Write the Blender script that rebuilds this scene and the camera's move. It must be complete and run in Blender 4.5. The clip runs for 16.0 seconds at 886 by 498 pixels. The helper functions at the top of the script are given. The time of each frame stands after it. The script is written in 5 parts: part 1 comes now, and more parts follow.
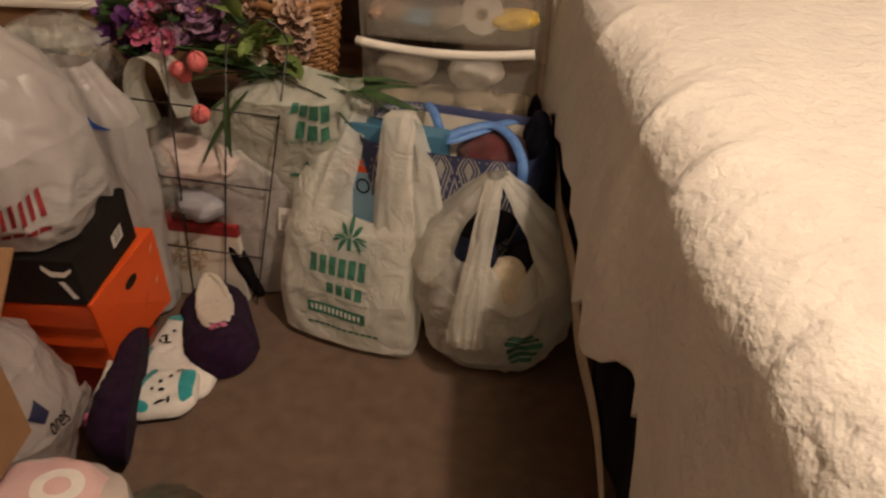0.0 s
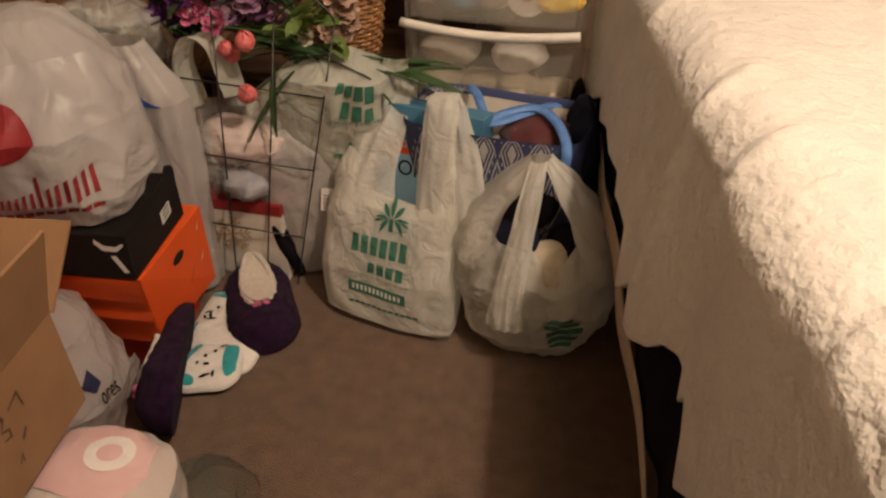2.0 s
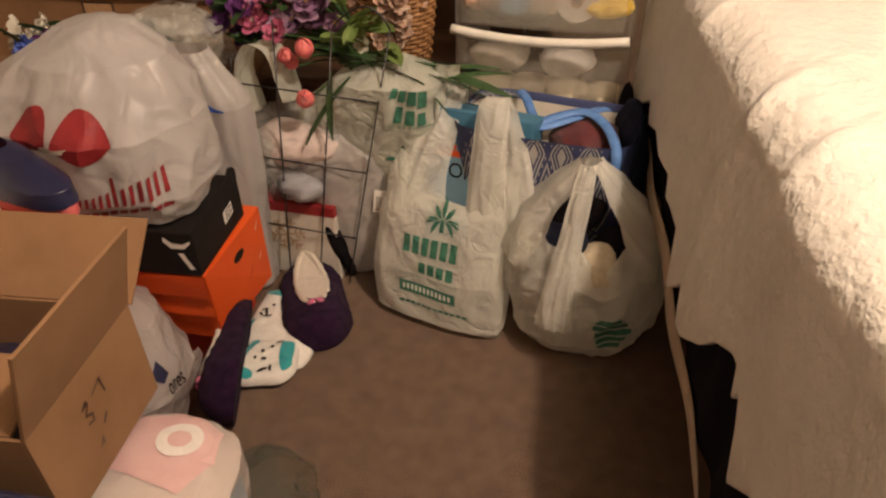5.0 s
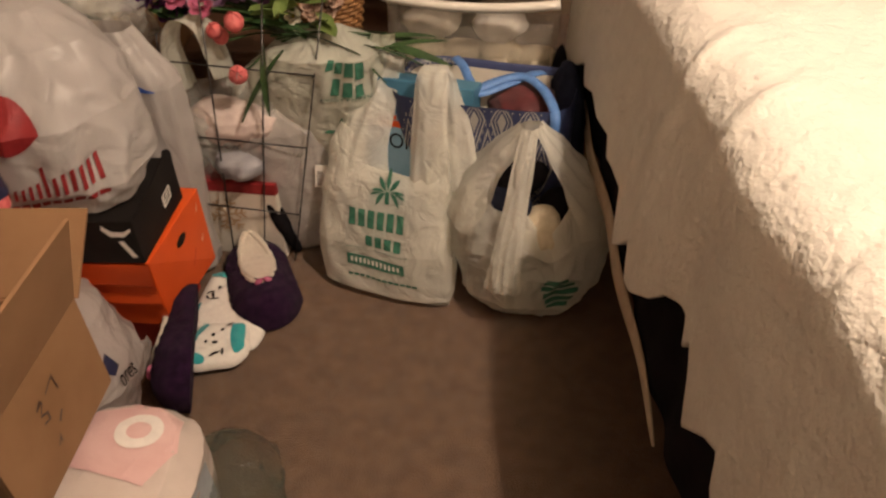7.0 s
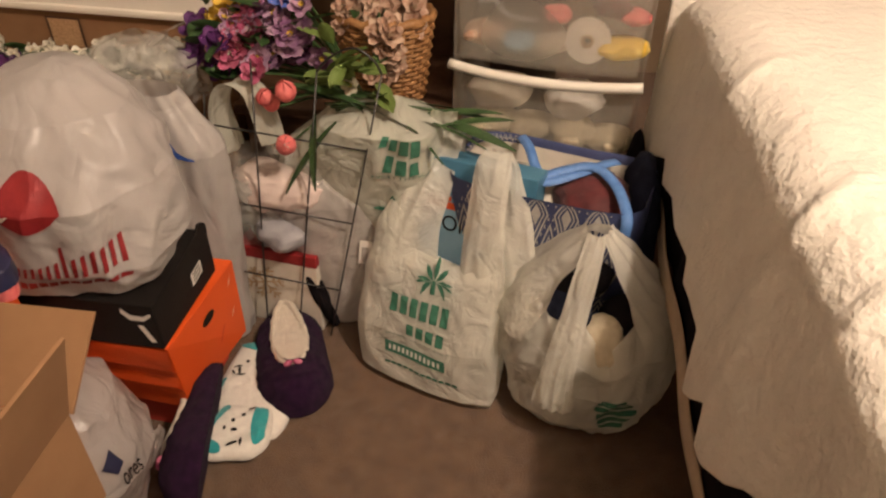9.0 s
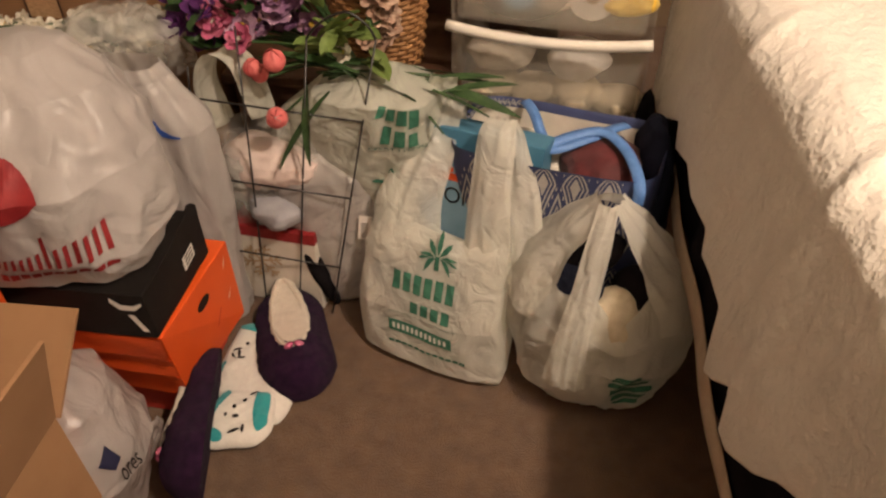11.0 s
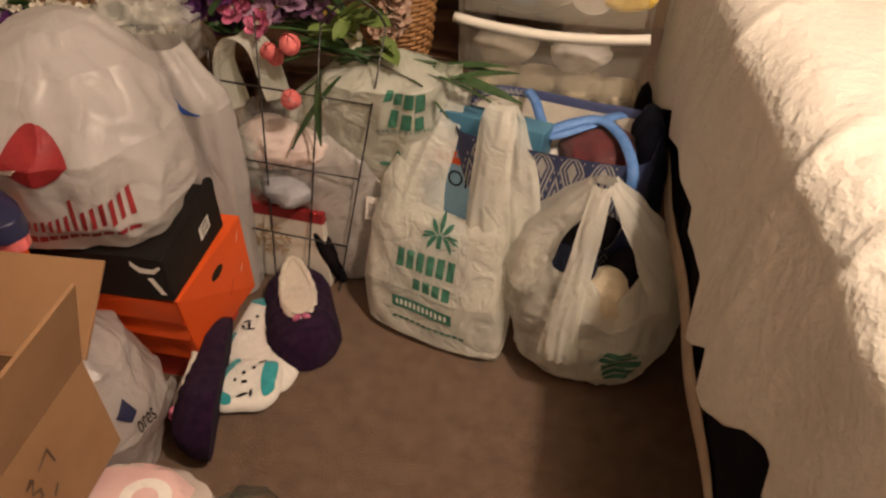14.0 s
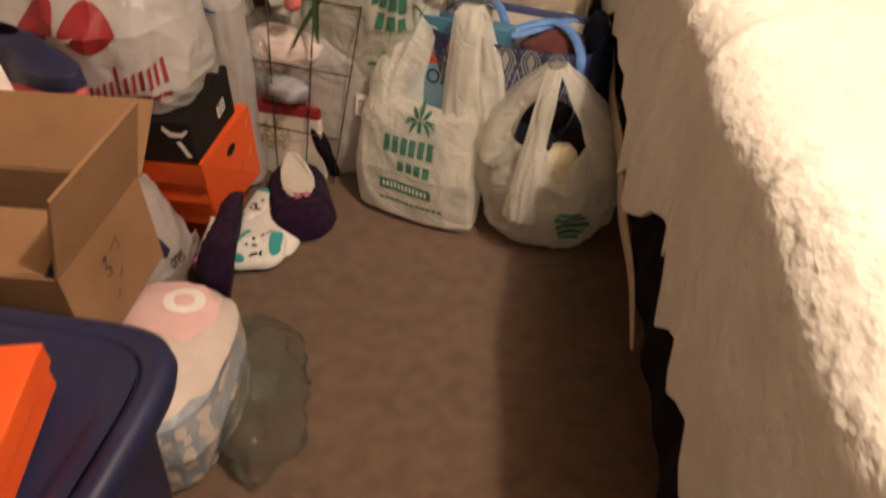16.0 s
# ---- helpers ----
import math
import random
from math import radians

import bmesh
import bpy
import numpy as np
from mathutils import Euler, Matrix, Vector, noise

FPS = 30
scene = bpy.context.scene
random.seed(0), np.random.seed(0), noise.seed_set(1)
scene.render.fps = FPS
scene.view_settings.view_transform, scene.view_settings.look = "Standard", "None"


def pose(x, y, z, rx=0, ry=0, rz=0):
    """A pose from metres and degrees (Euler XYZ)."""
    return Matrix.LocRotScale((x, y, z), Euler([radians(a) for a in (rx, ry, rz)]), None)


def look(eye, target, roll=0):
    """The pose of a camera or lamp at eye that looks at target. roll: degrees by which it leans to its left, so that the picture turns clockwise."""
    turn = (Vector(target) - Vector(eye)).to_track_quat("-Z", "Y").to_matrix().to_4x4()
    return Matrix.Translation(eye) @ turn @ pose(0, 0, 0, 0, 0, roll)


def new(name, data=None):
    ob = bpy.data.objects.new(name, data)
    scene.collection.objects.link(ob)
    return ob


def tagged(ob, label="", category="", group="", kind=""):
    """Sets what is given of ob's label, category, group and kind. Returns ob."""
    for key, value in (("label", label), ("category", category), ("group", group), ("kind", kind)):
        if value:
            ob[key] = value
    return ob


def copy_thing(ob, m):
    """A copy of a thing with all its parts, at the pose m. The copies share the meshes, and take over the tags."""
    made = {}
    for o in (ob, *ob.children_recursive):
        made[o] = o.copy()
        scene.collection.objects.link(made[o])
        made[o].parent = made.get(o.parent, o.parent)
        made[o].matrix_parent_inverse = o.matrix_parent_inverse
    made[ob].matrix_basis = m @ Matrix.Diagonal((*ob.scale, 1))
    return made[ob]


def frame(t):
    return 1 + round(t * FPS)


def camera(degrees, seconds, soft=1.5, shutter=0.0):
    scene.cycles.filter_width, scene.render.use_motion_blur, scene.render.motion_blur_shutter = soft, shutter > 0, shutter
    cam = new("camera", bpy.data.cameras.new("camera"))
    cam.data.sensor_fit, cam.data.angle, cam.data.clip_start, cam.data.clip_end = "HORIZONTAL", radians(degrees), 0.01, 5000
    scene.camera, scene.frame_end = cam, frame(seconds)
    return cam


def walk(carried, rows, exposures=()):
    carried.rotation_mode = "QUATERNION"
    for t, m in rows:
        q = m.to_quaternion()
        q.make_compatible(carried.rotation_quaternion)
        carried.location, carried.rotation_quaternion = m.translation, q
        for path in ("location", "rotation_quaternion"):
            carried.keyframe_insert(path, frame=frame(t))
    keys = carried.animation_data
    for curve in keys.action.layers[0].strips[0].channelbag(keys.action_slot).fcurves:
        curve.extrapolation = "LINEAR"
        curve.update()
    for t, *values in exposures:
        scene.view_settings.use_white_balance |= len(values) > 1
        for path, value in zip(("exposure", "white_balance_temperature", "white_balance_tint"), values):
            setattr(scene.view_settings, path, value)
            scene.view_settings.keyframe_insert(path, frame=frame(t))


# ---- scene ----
cam = camera(63.9, 16.0, 2.3, 0.6)
PATH = [
    (0, (0.057, 0.042, 1.053), (0.02, 1.68, -0.093), 0.9),
    (0.5, (0.056, 0.025, 1.059), (-0.029, 1.664, -0.084), 0.4),
    (1, (0.055, 0.03, 1.055), (-0.03, 1.651, -0.113), 0.4),
    (1.5, (0.049, 0.031, 1.056), (-0.078, 1.65, -0.112), 0.4),
    (2, (0.038, 0.034, 1.049), (-0.086, 1.645, -0.131), 0.2),
    (2.5, (0.032, 0.031, 1.052), (-0.135, 1.644, -0.119), -0.2),
    (3, (0.024, 0.026, 1.057), (-0.143, 1.643, -0.109), -0.0),
    (3.5, (0.026, 0.017, 1.06), (-0.2, 1.625, -0.107), -1.0),
    (4, (0.027, 0.014, 1.064), (-0.217, 1.624, -0.097), -0.6),
    (4.2, (0.015, 0.013, 1.06), (-0.217, 1.62, -0.108), -0.8),
    (6.3, (0.01, -0.026, 1.066), (-0.221, 1.584, -0.099), -2.1),
    (6.5, (0.003, -0.024, 1.061), (-0.177, 1.572, -0.132), -0.9),
    (7, (-0.015, -0.007, 1.071), (-0.053, 1.559, -0.172), -1.0),
    (7.5, (-0.034, 0.025, 1.055), (-0.045, 1.59, -0.191), -1.3),
    (8, (-0.032, 0.077, 1.078), (-0.172, 1.638, -0.163), -2.6),
    (8.5, (-0.021, 0.147, 1.116), (-0.168, 1.725, -0.104), -1.1),
    (9, (-0.017, 0.191, 1.112), (-0.209, 1.775, -0.093), 0.8),
    (11.3, (-0.03, 0.255, 1.086), (-0.217, 1.766, -0.21), -1.0),
    (11.5, (-0.027, 0.249, 1.075), (-0.238, 1.773, -0.202), -0.1),
    (12, (-0.028, 0.244, 1.08), (-0.226, 1.77, -0.197), 1.0),
    (12.5, (-0.028, 0.242, 1.079), (-0.236, 1.755, -0.212), 0.2),
    (13, (-0.027, 0.22, 1.085), (-0.257, 1.727, -0.21), 0.0),
    (13.5, (-0.018, 0.19, 1.095), (-0.265, 1.713, -0.177), -0.2),
    (14, (-0.008, 0.173, 1.097), (-0.218, 1.696, -0.182), -0.1),
    (14.5, (0.022, 0.124, 1.104), (-0.188, 1.669, -0.149), 0.1),
    (15, (0.039, 0.045, 1.102), (-0.181, 1.583, -0.158), 0.4),
    (15.5, (0.042, -0.057, 1.096), (-0.155, 1.479, -0.17), -0.3),
    (16, (0.04, -0.163, 1.074), (-0.116, 1.344, -0.232), 0.7),
]
walk(cam, [(t, look(eye, target, roll)) for t, eye, target, roll in PATH], [(0, -0.6), (1, -0.5), (2.2, -0.3), (3.5, -0.05), (6.5, -0.05), (7.5, -0.2), (8.5, 0.05), (16, 0.0)])


# ---- light ----
world = bpy.data.worlds.new("world")
scene.world = world
world.use_nodes = True
world.node_tree.nodes["Background"].inputs["Color"].default_value = (1.0, 0.78, 0.55, 1)
world.node_tree.nodes["Background"].inputs["Strength"].default_value = 0.03
scene.view_settings.exposure = 0.0


def lamp(name, at, watts, radius, colour):
    data = bpy.data.lights.new(name, "POINT")
    data.energy, data.shadow_soft_size, data.color = watts, radius, colour
    ob = new(name, data)
    ob.location = at
    return ob


lamp("room_lamp_light", (0.88, 0.20, 2.33), 160, 0.045, (1.0, 0.785, 0.615))


# ---- materials ----
def nodes_of(name):
    m = bpy.data.materials.new(name)
    m.use_nodes = True
    t = m.node_tree
    return m, t, t.nodes["Principled BSDF"], t.links


def ramp_mix(t, fac, a, b):
    n = t.nodes.new("ShaderNodeMix")
    n.data_type = "RGBA"
    n.inputs["A"].default_value, n.inputs["B"].default_value = (*a, 1), (*b, 1)
    t.links.new(fac, n.inputs["Factor"])
    return n.outputs["Result"]


def noise_node(t, scale, detail=4.0, rough=0.55):
    c = t.nodes.new("ShaderNodeTexCoord")
    n = t.nodes.new("ShaderNodeTexNoise")
    n.inputs["Scale"].default_value, n.inputs["Detail"].default_value, n.inputs["Roughness"].default_value = scale, detail, rough
    t.links.new(c.outputs["Object"], n.inputs["Vector"])
    return n


def bump_node(t, height, strength, distance):
    b = t.nodes.new("ShaderNodeBump")
    b.inputs["Strength"].default_value, b.inputs["Distance"].default_value = strength, distance
    t.links.new(height, b.inputs["Height"])
    return b.outputs["Normal"]


def surface(name, a, b, rough=0.6, scale=20, bump_scale=200, bump=0.3, dist=0.002, metal=0.0, sheen=0.0, spec=0.5):
    """Two tones in slow blotches, with a fine relief."""
    m, t, p, l = nodes_of(name)
    n = noise_node(t, scale)
    r = t.nodes.new("ShaderNodeMapRange")
    r.inputs["From Min"].default_value, r.inputs["From Max"].default_value = 0.32, 0.68
    l.new(n.outputs["Fac"], r.inputs["Value"])
    l.new(ramp_mix(t, r.outputs["Result"], a, b), p.inputs["Base Color"])
    p.inputs["Roughness"].default_value, p.inputs["Metallic"].default_value = rough, metal
    p.inputs["Sheen Weight"].default_value, p.inputs["Specular IOR Level"].default_value = sheen, spec
    if bump:
        f = noise_node(t, bump_scale, 3)
        l.new(bump_node(t, f.outputs["Fac"], bump, dist), p.inputs["Normal"])
    return m


def film_plastic(name, colour, clear=0.3, rough=0.3, glow=0.35, wrinkle=30):
    """Thin plastic film: part of the light goes straight through, part is scattered through it."""
    m, t, p, l = nodes_of(name)
    p.inputs["Base Color"].default_value, p.inputs["Roughness"].default_value = (*colour, 1), rough
    n = noise_node(t, wrinkle * 0.45, 3, 0.5)
    n.inputs["Distortion"].default_value = 1.4
    away = t.nodes.new("ShaderNodeMath")
    away.operation = "SUBTRACT"
    away.inputs[1].default_value = 0.5
    ridge = t.nodes.new("ShaderNodeMath")
    ridge.operation = "ABSOLUTE"
    thin = t.nodes.new("ShaderNodeMapRange")
    thin.inputs["From Max"].default_value = 0.10
    l.new(n.outputs["Fac"], away.inputs[0]), l.new(away.outputs[0], ridge.inputs[0]), l.new(ridge.outputs[0], thin.inputs["Value"])
    wide = noise_node(t, wrinkle * 0.8, 3, 0.5)
    both = t.nodes.new("ShaderNodeMath")
    both.operation = "MULTIPLY_ADD"
    both.inputs[1].default_value = 0.45
    l.new(thin.outputs["Result"], both.inputs[0]), l.new(wide.outputs["Fac"], both.inputs[2])
    normal = bump_node(t, both.outputs[0], 0.7, 0.008)
    l.new(normal, p.inputs["Normal"])
    tl = t.nodes.new("ShaderNodeBsdfTranslucent")
    tl.inputs["Color"].default_value = (*colour, 1)
    tr = t.nodes.new("ShaderNodeBsdfTransparent")
    m1, m2 = t.nodes.new("ShaderNodeMixShader"), t.nodes.new("ShaderNodeMixShader")
    m1.inputs[0].default_value = glow
    l.new(p.outputs[0], m1.inputs[1]), l.new(tl.outputs[0], m1.inputs[2])
    big = noise_node(t, wrinkle * 0.3, 2)
    r = t.nodes.new("ShaderNodeMapRange")
    r.inputs["From Min"].default_value, r.inputs["From Max"].default_value = 0.3, 0.7
    r.inputs["To Min"].default_value, r.inputs["To Max"].default_value = clear * 0.55, min(1, clear * 1.45)
    l.new(big.outputs["Fac"], r.inputs["Value"]), l.new(r.outputs["Result"], m2.inputs[0])
    l.new(m1.outputs[0], m2.inputs[1]), l.new(tr.outputs[0], m2.inputs[2])
    l.new(m2.outputs[0], t.nodes["Material Output"].inputs["Surface"])
    return m


M_CARPET = surface("carpet", (0.115, 0.058, 0.026), (0.175, 0.094, 0.044), 0.95, 26, 330, 1.0, 0.010, sheen=0.2, spec=0.1)
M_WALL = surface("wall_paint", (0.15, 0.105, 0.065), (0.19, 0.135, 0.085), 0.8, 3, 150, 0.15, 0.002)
# pale tone for the unseen walls, picked to bounce light onto the blanket's side
M_WALL_BOUNCE = surface("bounce_wall_paint", (0.60, 0.54, 0.45), (0.66, 0.59, 0.50), 0.8, 3, 150, 0.15, 0.002)
# ceiling is never in view; its paleness sets the fill light in the shadows
M_CEIL = surface("bounce_ceiling_paint", (0.62, 0.56, 0.49), (0.68, 0.62, 0.54), 0.9, 3, 150, 0.3, 0.003)
M_FLEECE = surface("fleece", (0.68, 0.65, 0.59), (0.75, 0.72, 0.65), 0.95, 14, 48, 0.7, 0.012, sheen=0.15, spec=0.1)
M_SKIRT = surface("dark_cloth", (0.006, 0.005, 0.006), (0.011, 0.009, 0.011), 0.95, 20, 300, 0.5, 0.002, spec=0.08)
M_HEM = surface("beige_hem", (0.42, 0.33, 0.24), (0.5, 0.4, 0.3), 0.9, 30, 300, 0.5, 0.002)
M_WOOD = surface("dark_wood", (0.045, 0.022, 0.012), (0.085, 0.042, 0.022), 0.45, 12, 60, 0.2, 0.002)
M_CARD = surface("cardboard", (0.22, 0.118, 0.054), (0.275, 0.152, 0.073), 0.85, 8, 260, 0.25, 0.001)
M_CARD_IN = surface("cardboard_edge", (0.33, 0.2, 0.1), (0.55, 0.36, 0.2), 0.9, 260, 260, 0.4, 0.001)
M_ORANGE = surface("orange_card", (0.64, 0.080, 0.010), (0.70, 0.095, 0.013), 0.5, 6, 200, 0.1, 0.001)
M_ORANGE_DARK = surface("red_card", (0.42, 0.03, 0.018), (0.5, 0.04, 0.02), 0.55, 6, 200, 0.1, 0.001)
M_BLACK = surface("black_card", (0.006, 0.005, 0.005), (0.012, 0.010, 0.009), 0.6, 12, 120, 0.2, 0.001, spec=0.2)
M_WHITE_INK = surface("white_ink", (0.7, 0.68, 0.64), (0.78, 0.75, 0.7), 0.6, 60, 200, 0.1, 0.001)
M_NAVY = surface("navy_plastic", (0.012, 0.014, 0.045), (0.018, 0.02, 0.06), 0.38, 8, 90, 0.2, 0.001)
M_BAG = film_plastic("bag_film", (0.87, 0.86, 0.78), 0.24, 0.28, 0.45)
M_BAG_GREEN = film_plastic("bag_film_green", (0.83, 0.85, 0.76), 0.20, 0.2, 0.42)
M_BAG_SOLID = film_plastic("bag_film_white", (0.68, 0.66, 0.65), 0.16, 0.33, 0.42, 13)
M_GREYBAG = film_plastic("bag_film_grey", (0.62, 0.59, 0.57), 0.30, 0.26, 0.35, 20)
M_CLEAR = film_plastic("clear_film", (0.72, 0.72, 0.68), 0.72, 0.12, 0.2, 40)
M_CLEAR_GREEN = film_plastic("clear_green_film", (0.12, 0.145, 0.115), 0.58, 0.14, 0.2, 30)
M_DRAWER = film_plastic("frosted_plastic", (0.74, 0.71, 0.64), 0.80, 0.3, 0.5, 4)
M_RIM = surface("white_plastic", (0.74, 0.71, 0.64), (0.8, 0.77, 0.7), 0.35, 10, 80, 0.05, 0.001)
M_GREEN_INK = surface("green_ink", (0.025, 0.13, 0.085), (0.05, 0.19, 0.125), 0.5, 60, 200, 0.1, 0.001)
M_RED_INK = surface("red_ink", (0.21, 0.010, 0.014), (0.28, 0.018, 0.020), 0.6, 40, 200, 0.1, 0.001)
M_BLUE_INK = surface("blue_ink", (0.02, 0.08, 0.35), (0.03, 0.1, 0.42), 0.5, 40, 200, 0.1, 0.001)
M_BLUE = surface("blue_ribbon", (0.08, 0.20, 0.50), (0.12, 0.26, 0.58), 0.55, 60, 500, 0.5, 0.001)
M_WIRE = surface("black_wire", (0.008, 0.007, 0.007), (0.014, 0.012, 0.012), 0.35, 60, 200, 0.1, 0.001)
M_PURPLE = surface("purple_plush", (0.013, 0.004, 0.018), (0.030, 0.009, 0.036), 0.95, 60, 500, 1.0, 0.005, sheen=0.03, spec=0.1)
M_PLUSH = surface("cream_plush", (0.62, 0.55, 0.45), (0.74, 0.67, 0.56), 0.95, 80, 320, 1.0, 0.006, sheen=0.4)
M_SOCK = surface("white_knit", (0.74, 0.71, 0.66), (0.82, 0.79, 0.73), 0.95, 80, 700, 0.8, 0.002, sheen=0.2)
M_TEAL = surface("teal_knit", (0.015, 0.27, 0.30), (0.025, 0.34, 0.36), 0.95, 80, 700, 0.8, 0.002, sheen=0.2)
M_PINK = surface("pink_print", (0.62, 0.40, 0.39), (0.68, 0.48, 0.46), 0.3, 18, 60, 0.2, 0.002)
M_PACK = surface("pale_wrap", (0.52, 0.45, 0.41), (0.60, 0.53, 0.48), 0.25, 14, 50, 0.3, 0.003)
M_GREY_PRINT = surface("grey_print", (0.22, 0.25, 0.29), (0.33, 0.36, 0.39), 0.3, 30, 60, 0.2, 0.002)
M_WINE = surface("wine_cloth", (0.05, 0.004, 0.007), (0.10, 0.008, 0.011), 0.7, 30, 300, 0.5, 0.002, sheen=0.2)
M_TOTE = surface("tote_navy", (0.035, 0.05, 0.14), (0.045, 0.065, 0.17), 0.6, 40, 600, 0.4, 0.001)
M_TOTE_W = surface("tote_white", (0.40, 0.40, 0.40), (0.50, 0.49, 0.48), 0.6, 60, 600, 0.4, 0.001)
M_TOTE_DARK = surface("dark_navy_cloth", (0.008, 0.010, 0.022), (0.016, 0.020, 0.042), 0.9, 20, 300, 0.5, 0.002, spec=0.15)
M_LINING = surface("tote_lining", (0.6, 0.57, 0.5), (0.68, 0.64, 0.57), 0.6, 30, 300, 0.3, 0.001)
M_LEAF = surface("leaf", (0.022, 0.055, 0.016), (0.042, 0.092, 0.026), 0.5, 40, 150, 0.3, 0.001)
M_LEAF_PALE = surface("leaf_pale", (0.11, 0.17, 0.04), (0.17, 0.24, 0.07), 0.5, 40, 150, 0.3, 0.001)
M_PETAL_PURPLE = surface("petal_purple", (0.16, 0.055, 0.17), (0.33, 0.19, 0.30), 0.7, 60, 150, 0.3, 0.001)
M_PETAL_DARK = surface("petal_dark", (0.05, 0.008, 0.08), (0.11, 0.02, 0.14), 0.7, 60, 150, 0.3, 0.001)
M_PETAL_LILAC = surface("petal_lilac", (0.33, 0.18, 0.33), (0.50, 0.34, 0.44), 0.7, 60, 150, 0.3, 0.001)
M_PETAL_PINK = surface("petal_pink", (0.60, 0.10, 0.11), (0.76, 0.22, 0.21), 0.6, 60, 150, 0.3, 0.001)
M_PETAL_HOT = surface("petal_magenta", (0.40, 0.06, 0.16), (0.55, 0.17, 0.27), 0.7, 60, 150, 0.3, 0.001)
M_PETAL_YELLOW = surface("petal_yellow", (0.75, 0.5, 0.05), (0.85, 0.65, 0.15), 0.7, 60, 150, 0.3, 0.001)
M_PETAL_BLUE = surface("petal_blue", (0.06, 0.12, 0.5), (0.14, 0.22, 0.62), 0.7, 60, 150, 0.3, 0.001)
M_PETAL_WHITE = surface("petal_white", (0.66, 0.62, 0.5), (0.78, 0.75, 0.66), 0.7, 60, 150, 0.3, 0.001)
M_DRIED = surface("dried_petal", (0.36, 0.20, 0.14), (0.58, 0.44, 0.34), 0.8, 60, 150, 0.4, 0.001)
M_WICKER = surface("wicker", (0.26, 0.125, 0.045), (0.38, 0.20, 0.08), 0.6, 50, 200, 0.4, 0.001)
M_YARN = surface("cream_yarn", (0.6, 0.52, 0.38), (0.7, 0.62, 0.47), 0.95, 60, 300, 1.0, 0.004)
M_TAN = surface("tan_cloth", (0.38, 0.27, 0.17), (0.5, 0.38, 0.26), 0.9, 40, 300, 0.6, 0.003)
M_SKY = surface("sky_blue_card", (0.2, 0.38, 0.55), (0.26, 0.45, 0.62), 0.45, 20, 100, 0.1, 0.001)
M_TEALBOX = surface("blue_card", (0.05, 0.17, 0.28), (0.07, 0.21, 0.33), 0.45, 20, 100, 0.1, 0.001)
M_PINK_CLOTH = surface("pale_pink_cloth", (0.60, 0.49, 0.46), (0.68, 0.58, 0.54), 0.9, 25, 300, 0.5, 0.003)
M_GREYCLOTH = surface("grey_cloth", (0.27, 0.27, 0.30), (0.36, 0.36, 0.39), 0.9, 20, 300, 0.4, 0.002)


# ---- mesh helpers ----
def mesh_of(name, verts, faces, smooth=True):
    me = bpy.data.meshes.new(name)
    me.from_pydata([tuple(v) for v in verts], [], faces)
    if smooth:
        me.polygons.foreach_set("use_smooth", [True] * len(me.polygons))
    return me


def put(name, me, material, parent=None, label=""):
    ob = new(name, me)
    if material:
        me.materials.append(material)
    if parent:
        ob.parent = parent
    if label:
        ob["label"] = label
    return ob


def part(name, bm, material, parent=None, label="", smooth=False):
    me = bpy.data.meshes.new(name)
    bm.to_mesh(me)
    bm.free()
    if smooth:
        me.polygons.foreach_set("use_smooth", [True] * len(me.polygons))
    return put(name, me, material, parent, label)


def thing(name, label, category, group="", kind="", m=None):
    ob = new(name)
    ob.empty_display_size = 0.05
    if m is not None:
        ob.matrix_basis = m
    return tagged(ob, label, category, group, kind)


def block(sx, sy, sz, at=(0, 0, 0), bevel=0.003, segments=2):
    """A bevelled block whose base centre is at."""
    bm = bmesh.new()
    bmesh.ops.create_cube(bm, size=1)
    bmesh.ops.transform(bm, matrix=Matrix.Translation(Vector(at) + Vector((0, 0, sz / 2))) @ Matrix.Diagonal((sx, sy, sz, 1)), verts=bm.verts)
    if bevel:
        bmesh.ops.bevel(bm, geom=bm.edges[:], offset=bevel, segments=segments, affect="EDGES", profile=0.6)
    return bm


def turned(bm, m):
    bmesh.ops.transform(bm, matrix=m, verts=bm.verts)
    return bm


def tube(points, radius, sides=8, closed=False):
    """A round wire along points; radius is one number or one for each point."""
    pts = [Vector(p) for p in points]
    n = len(pts)
    verts, faces = [], []
    for i, p in enumerate(pts):
        a, b = pts[(i - 1) % n if closed else max(i - 1, 0)], pts[(i + 1) % n if closed else min(i + 1, n - 1)]
        d = (b - a).normalized()
        u = d.cross(Vector((0, 0, 1)) if abs(d.z) < 0.95 else Vector((1, 0, 0))).normalized()
        w = d.cross(u)
        r = radius[i] if isinstance(radius, (list, tuple)) else radius
        for k in range(sides):
            c = 2 * math.pi * k / sides
            verts.append(p + r * (math.cos(c) * u + math.sin(c) * w))
    for i in range(n if closed else n - 1):
        for k in range(sides):
            j = (i + 1) % n
            faces.append((i * sides + k, i * sides + (k + 1) % sides, j * sides + (k + 1) % sides, j * sides + k))
    if not closed:
        faces += [tuple(reversed(range(sides))), tuple(range((n - 1) * sides, n * sides))]
    return verts, faces


